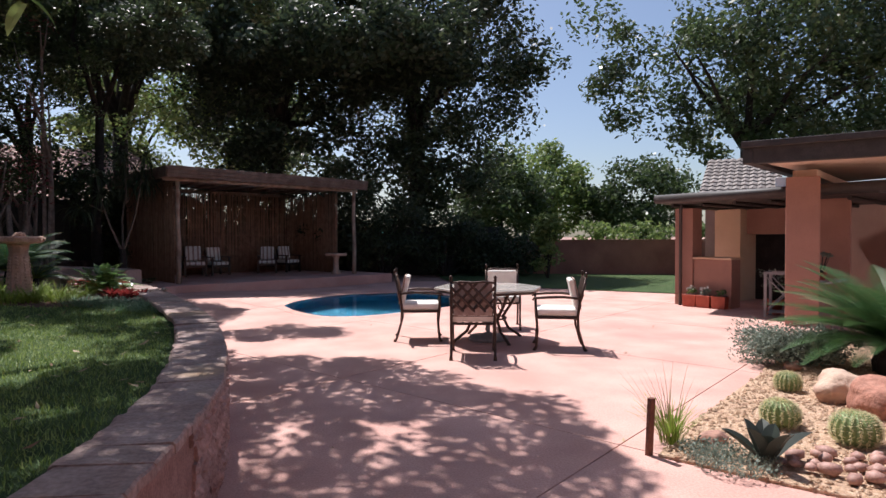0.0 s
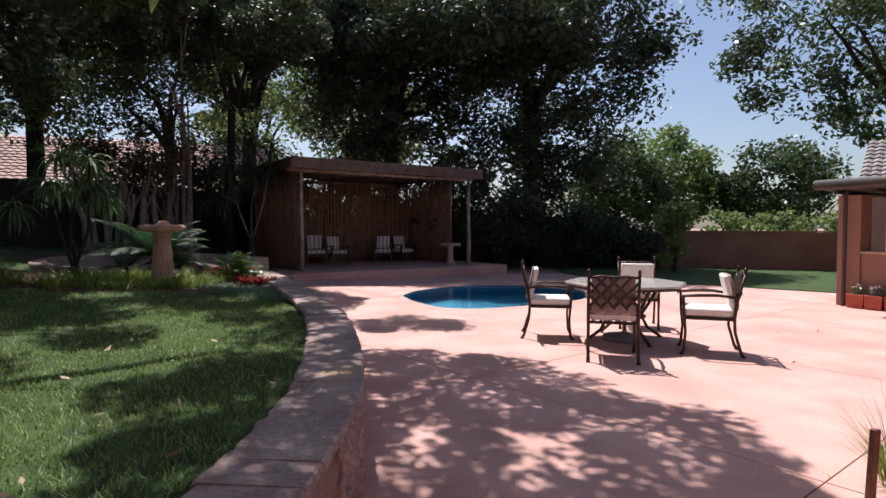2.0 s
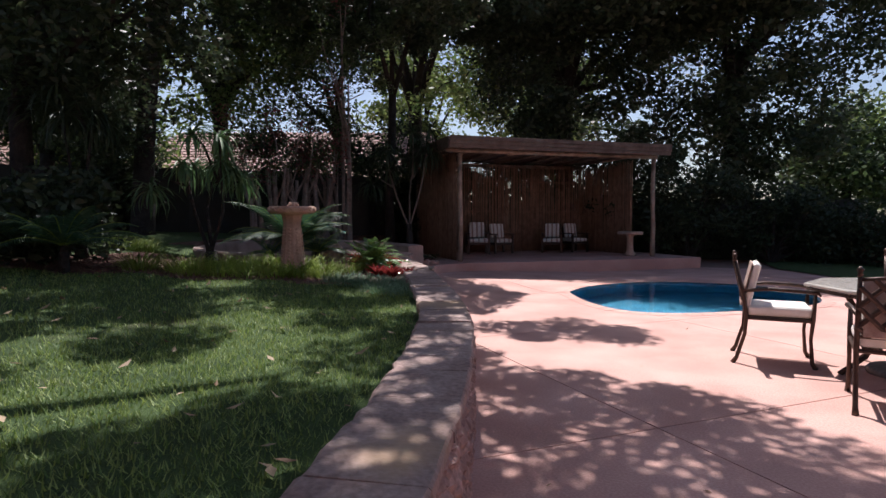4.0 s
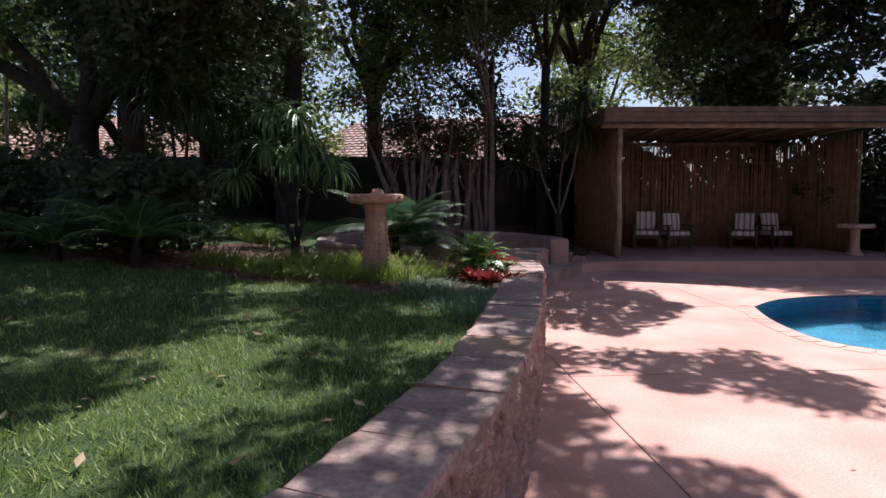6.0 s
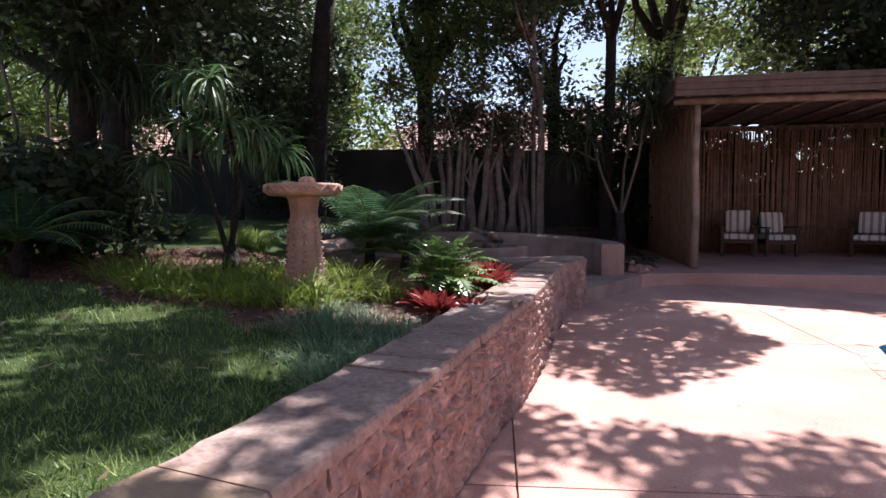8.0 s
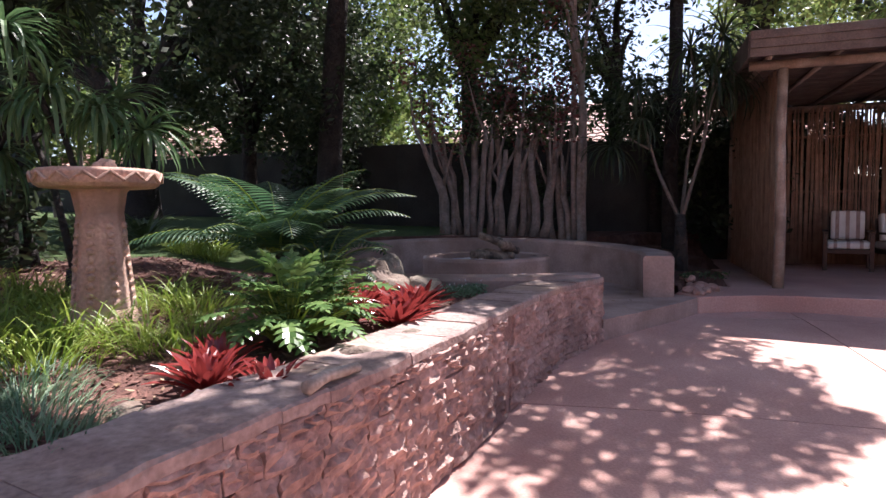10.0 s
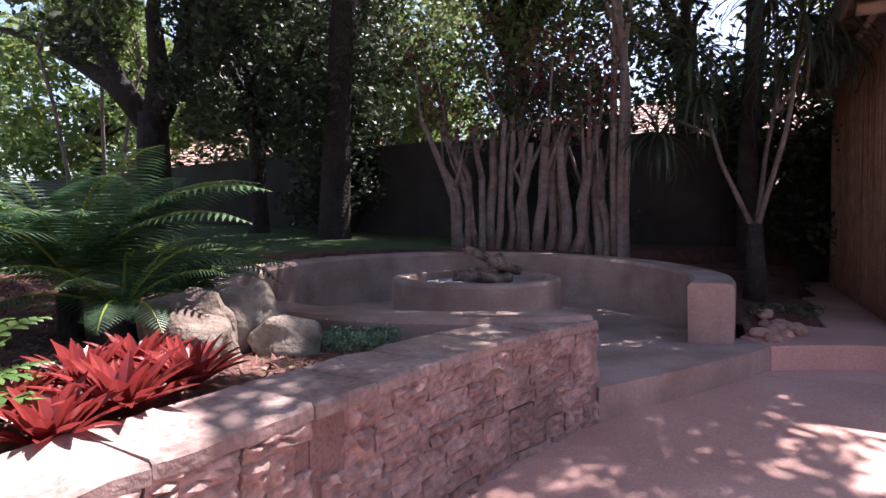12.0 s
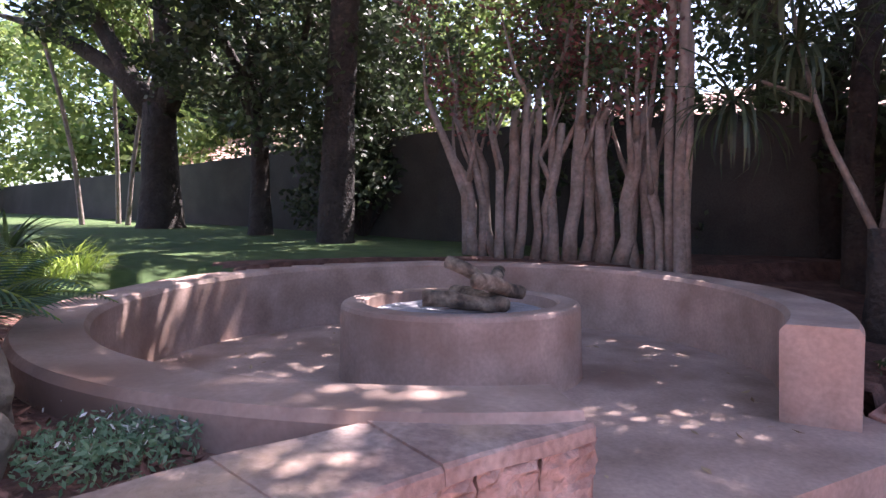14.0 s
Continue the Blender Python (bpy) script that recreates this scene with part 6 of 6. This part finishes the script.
chair = garden_chair()
for i, (x, y, turn) in enumerate(((0.93, 6.92, -8), (0.36, 8.10, -93), (2.04, 7.30, 77), (1.66, 8.95, 172))):
    m = pose(x, y, 0.0, 0, 0, turn)
    if i == 0:
        chair.matrix_basis = m
    else:
        copy_thing(chair, m)
TX, TY = 1.27, 7.95
table = thing("patio_table", (TX, TY, 0.0), "octagonal stone-topped patio table on a curved metal base", "table", rz=22)
part("tabletop", bevel(Buf().lathe([(0.70, 0.685), (0.735, 0.695), (0.735, 0.715), (0.72, 0.725)], n=8, flat=0.5), 0.004), M_TABLE, table, "pale stone tabletop")
part("edge_band", bevel(Buf().lathe([(0.69, 0.655), (0.715, 0.66), (0.715, 0.684)], n=8, flat=0.5), 0.003), M_IRON, table)
for k in range(4):
    a = math.pi / 2 * k
    c, s = math.cos(a), math.sin(a)
    part("leg", Buf().tube([(0.50 * c, 0.50 * s, 0.66), (0.40 * c, 0.40 * s, 0.50), (0.24 * c, 0.24 * s, 0.30), (0.33 * c, 0.33 * s, 0.14), (0.50 * c, 0.50 * s, 0.03), (0.53 * c, 0.53 * s, 0.0)], [0.024, 0.02, 0.022, 0.02, 0.02, 0.026], 8), M_IRON, table, smooth=True)
    part("scroll", Buf().tube([(0.26 * c + 0.1 * math.sin(q) * c, 0.26 * s + 0.1 * math.sin(q) * s, 0.47 + 0.1 * math.cos(q)) for q in np.linspace(0, 4.6, 9)], 0.011, 6), M_IRON, table, smooth=True)
part("ring", Buf().tube([(0.25 * math.cos(q), 0.25 * math.sin(q), 0.30) for q in np.linspace(0, 2 * math.pi, 17)], 0.014, 6), M_IRON, table)
stand = thing("umbrella_stand", (TX, TY - 0.02, 0.0), "heavy round grey umbrella stand under the table", "umbrella stand")
part("disc", Buf().lathe([(0.27, 0.0), (0.275, 0.03), (0.25, 0.055), (0.10, 0.07), (0.05, 0.10)], n=32), M_GREY, stand, smooth=True)
part("tube", Buf().tube([(0, 0, 0.08), (0, 0, 0.50)], 0.026, 12), M_STEEL, stand)

# ---- gravel bed with cacti ----
BED = [(1.66, 3.58), (2.33, 4.31), (4.14, 6.07), (5.2, 7.05), (8.5, 7.3), (8.5, 1.6), (3.4, 2.05), (2.14, 3.12)]
tagged(part("gravel_bed", bevel(prism(BED, -0.02, 0.022), 0.008), M_GRAVEL), "yellow-brown gravel bed edged by the paving", "gravel bed", kind="structure")
r = np.random.default_rng(12)
b = Buf()
while len(b.f) < 4200 * 8:
    x, y = r.uniform(1.7, 5.2), r.uniform(2.2, 6.4)
    if inside(x, y, BED):
        s = r.uniform(0.009, 0.024)
        a = r.uniform(0, 6.28)
        o = [(s * math.cos(a), s * math.sin(a), 0), (-s * math.sin(a), s * math.cos(a), 0), (-s * math.cos(a), -s * math.sin(a), 0), (s * math.sin(a), -s * math.cos(a), 0), (0, 0, s * 0.7), (0, 0, -s * 0.7)]
        z = 0.022 + s * 0.3
        b.add([(x + q[0], y + q[1], z + q[2]) for q in o], [(0, 1, 4), (1, 2, 4), (2, 3, 4), (3, 0, 4), (1, 0, 5), (2, 1, 5), (3, 2, 5), (0, 3, 5)])
tagged(part("gravel", b, M_GRAVEL), "loose yellow and brown gravel chips", "gravel", kind="stuff")


def barrel_cactus(x, y, rad, seed):
    t = thing("barrel_cactus", (x, y, 0.02), "round ribbed golden barrel cactus with pale spines", "cactus", "barrel cacti")
    n, m = 72, 14
    v, f = [], []
    for j in range(m + 1):
        a = -1.15 + (1.15 + 1.45) * j / m
        for k in range(n):
            q = 2 * math.pi * k / n
            rr = rad * (math.cos(a) ** 0.75) * (1 + 0.075 * math.cos(18 * q))
            v.append((rr * math.cos(q), rr * math.sin(q), rad * (0.78 + 0.86 * math.sin(a))))
    f = [(j * n + k, j * n + (k + 1) % n, (j + 1) * n + (k + 1) % n, (j + 1) * n + k) for j in range(m) for k in range(n)] + [tuple(m * n + k for k in range(n))]
    part("body", Buf().add(v, f), L_CACTUS, t, smooth=True)
    r = random.Random(seed)
    sp = Buf()
    for k in range(18):
        q = 2 * math.pi * k / 18
        for j in range(15):
            a = -0.9 + 2.3 * j / 14
            rr = rad * (math.cos(a) ** 0.75) * 1.07
            p = Vector((rr * math.cos(q), rr * math.sin(q), rad * (0.78 + 0.86 * math.sin(a))))
            out = Vector((math.cos(q) * math.cos(a), math.sin(q) * math.cos(a), math.sin(a) + 0.1))
            for _ in range(9):
                e = (out + Vector((r.uniform(-1, 1), r.uniform(-1, 1), r.uniform(-0.8, 1)))).normalized() * rad * r.uniform(0.14, 0.26)
                w = e.orthogonal().normalized() * 0.0034
                sp.add([p - w, p + w, p + e], [(0, 1, 2)])
    part("spine_cover", sp, L_SPINE, t)


for i, (x, y, rad) in enumerate(((3.50, 4.96, 0.10), (2.78, 4.02, 0.118), (3.03, 3.62, 0.132))):
    barrel_cactus(x, y, rad, 600 + i)
boulder((3.74, 4.62, 0.11), (0.23, 0.18, 0.16), 15, M_REDROCK, "smooth pinkish boulder on the gravel", 30)
boulder((3.74, 4.22, 0.12), (0.23, 0.21, 0.18), 18, M_CLAYROCK, "smooth red-brown boulder on the gravel", 80)
boulder((2.12, 3.74, 0.05), (0.10, 0.07, 0.05), 19, M_REDROCK, "small red stone on the gravel", 10)
boulder((4.1, 5.75, 0.05), (0.12, 0.08, 0.06), 21, M_REDROCK, "small red stone on the gravel", 40)
pebbles = tagged(new("pebble_bed"), "heap of smooth reddish river pebbles edging the gravel", "pebbles", kind="structure")
r = random.Random(77)
shapes = []
for k in range(6):
    q = Buf().rock((0, 0, 0), (1.0, r.uniform(0.62, 0.8), r.uniform(0.5, 0.62)), 30 + k, 1, 0.10).mesh("pebble", True)
    q.materials.append(M_PEBBLE)
    shapes.append(q)
placed = []
for _ in range(2600):
    x, y = r.uniform(2.30, 3.9), r.uniform(2.25, 3.55)
    if len(placed) < 240 and inside(x, y, BED) and y < 3.50 - 0.16 * (x - 2.3) and y > 2.45 and x + y > 5.55:
        s = r.uniform(0.045, 0.078)
        if all((x - a) ** 2 + (y - c) ** 2 > ((s + e) * 0.72) ** 2 for a, c, e in placed):
            placed.append((x, y, s))
            part("pebble", shapes[len(placed) % 6], None, pebbles, at=pose(x, y, 0.03 + s * 0.3 + r.uniform(0, 0.02), r.uniform(-15, 15), r.uniform(-15, 15), r.uniform(0, 360)) @ Matrix.Scale(s, 4))


rosette("agave", (2.24, 3.36, 0.02), 9, 0.31, 0.11, L_AGAVE, "dark grey-green agave with pointed upright leaves", "agave", (0.75, 1.5), 0.3, 0.4, 50)
cover("ground_cover", (2.05, 3.38), 0.26, 1500, 0.013, L_GREY, "mat of grey-green creeping succulent", 8, lambda x, y: 0.01)
cover("ground_cover", (1.95, 3.52), 0.17, 600, 0.013, L_GREY, "mat of grey-green creeping succulent", 9, lambda x, y: 0.01)
tuft("ornamental_grass", (1.84, 3.78, 0.015), 110, 0.34, 0.008, L_LIRI, "clump of fine green grass with dry stems", 140, 0.07, (1.0, 1.55), 1.0)
tuft("dry_grass", (1.84, 3.78, 0.015), 22, 0.62, 0.004, M_DRY, "thin dry brown grass stems", 141, 0.05, (1.0, 1.5), 0.5)
tagged(part("stake", bevel(Buf().box((0, 0, 0.17), (0.045, 0.03, 0.40)), 0.004), mat("rusty_stake", (0.11, 0.04, 0.025), (0.20, 0.08, 0.05), 12, 0.9, 0.5, 60), at=pose(1.62, 3.62, 0.0, 2, 1, 25)), "short rusty brown stake by the paving's edge", "stake")


def cycad(place, n, length, label, seed):
    r = random.Random(seed)
    t = thing("cycad", place, label, "cycad")
    part("stem", Buf().lathe([(0.20, -0.05), (0.22, 0.12), (0.16, 0.30)], n=12), M_BARK, t)
    for i in range(n):
        yaw, rise, L = i * 2.39996, 0.1 + 1.0 * (i / n) + r.uniform(-0.1, 0.1), length * r.uniform(0.85, 1.1)
        b, p, a, m = Buf(), Vector((0, 0, 0.28)), rise, 64
        side = Vector((-math.sin(yaw), math.cos(yaw), 0))
        for k in range(m):
            way = Vector((math.cos(yaw) * math.cos(a), math.sin(yaw) * math.cos(a), math.sin(a)))
            up = side.cross(way)
            w = 0.20 * math.sin(math.pi * min(1, 0.15 + 0.85 * k / m)) + 0.02
            for sg in (-1, 1):
                d = (side * sg + way * 0.55 + up * 0.35 * (-1 if up.z < 0 else 1)).normalized()
                h = way * 0.005
                b.add([p - h, p + d * w * 0.5 - h, p + d * w, p + d * w * 0.5 + h, p + h], [(0, 1, 2, 3, 4)])
            p = p + way * (L / m)
            a -= 0.7 / m
        part("frond", b, L_CYCAD, t)
    return t


cycad((5.0, 5.45, 0.02), 84, 1.2, "big dark green cycad with stiff feathery fronds", 5)
shrub((4.35, 6.05, 0.02), (0.55, 0.42, 0.34), 46, 320, 0.036, L_GREY, "soft grey-green bush beside the cycad", 460, 0.2)

# ---- grass ----
def grass(name, area, n, size, seed, level, label):
    r = np.random.default_rng(seed)
    v = []
    (x0, x1), (y0, y1) = area
    for x, y, a, t, h in zip(r.uniform(x0, x1, n), r.uniform(y0, y1, n), r.uniform(0, 6.28, n), r.uniform(-1.3, 1.3, n), r.uniform(0.35, 1.1, n)):
        z = level(float(x), float(y))
        if z is None:
            continue
        w, c, s = 0.0035, math.cos(a), math.sin(a)
        v += [(x - c * w, y - s * w, z - 0.004), (x + c * w, y + s * w, z - 0.004), (x - s * t * size, y + c * t * size, z + h * size)]
    me = bpy.data.meshes.new(name)
    me.from_pydata(v, [], [(3 * i, 3 * i + 1, 3 * i + 2) for i in range(len(v) // 3)])
    return tagged(part(name, me, M_GRASS), label, "grass", kind="stuff")


grass("grass_blades", ((-3.6, -1.15), (1.6, 8.6)), 52000, 0.036, 5, lawn_level, "short green lawn grass beside the wall")
grass("grass_blades", ((-7.5, -3.6), (2.5, 8.4)), 32000, 0.042, 6, lawn_level, "short green lawn grass in dappled shade")

# ---- stones and coping of the garden walls ----
def reach(line):
    return (len(line) - 1) * 0.1


s_from = next(i for i, p in enumerate(WALL) if p.y > 2.6) * 0.1
face_wall(WALL, garden_wall, s_from, reach(WALL), wall_top)
cap_wall(WALL, garden_wall, 3.0, reach(WALL), THICK, wall_top, M_CAP)
face_wall(WALL_B, wall_b, 0.0, reach(WALL_B), lambda y: 0.635, 0.105)
cap_wall(WALL_B, wall_b, 0.0, reach(WALL_B), THICK, lambda y: 0.635, M_CAP)
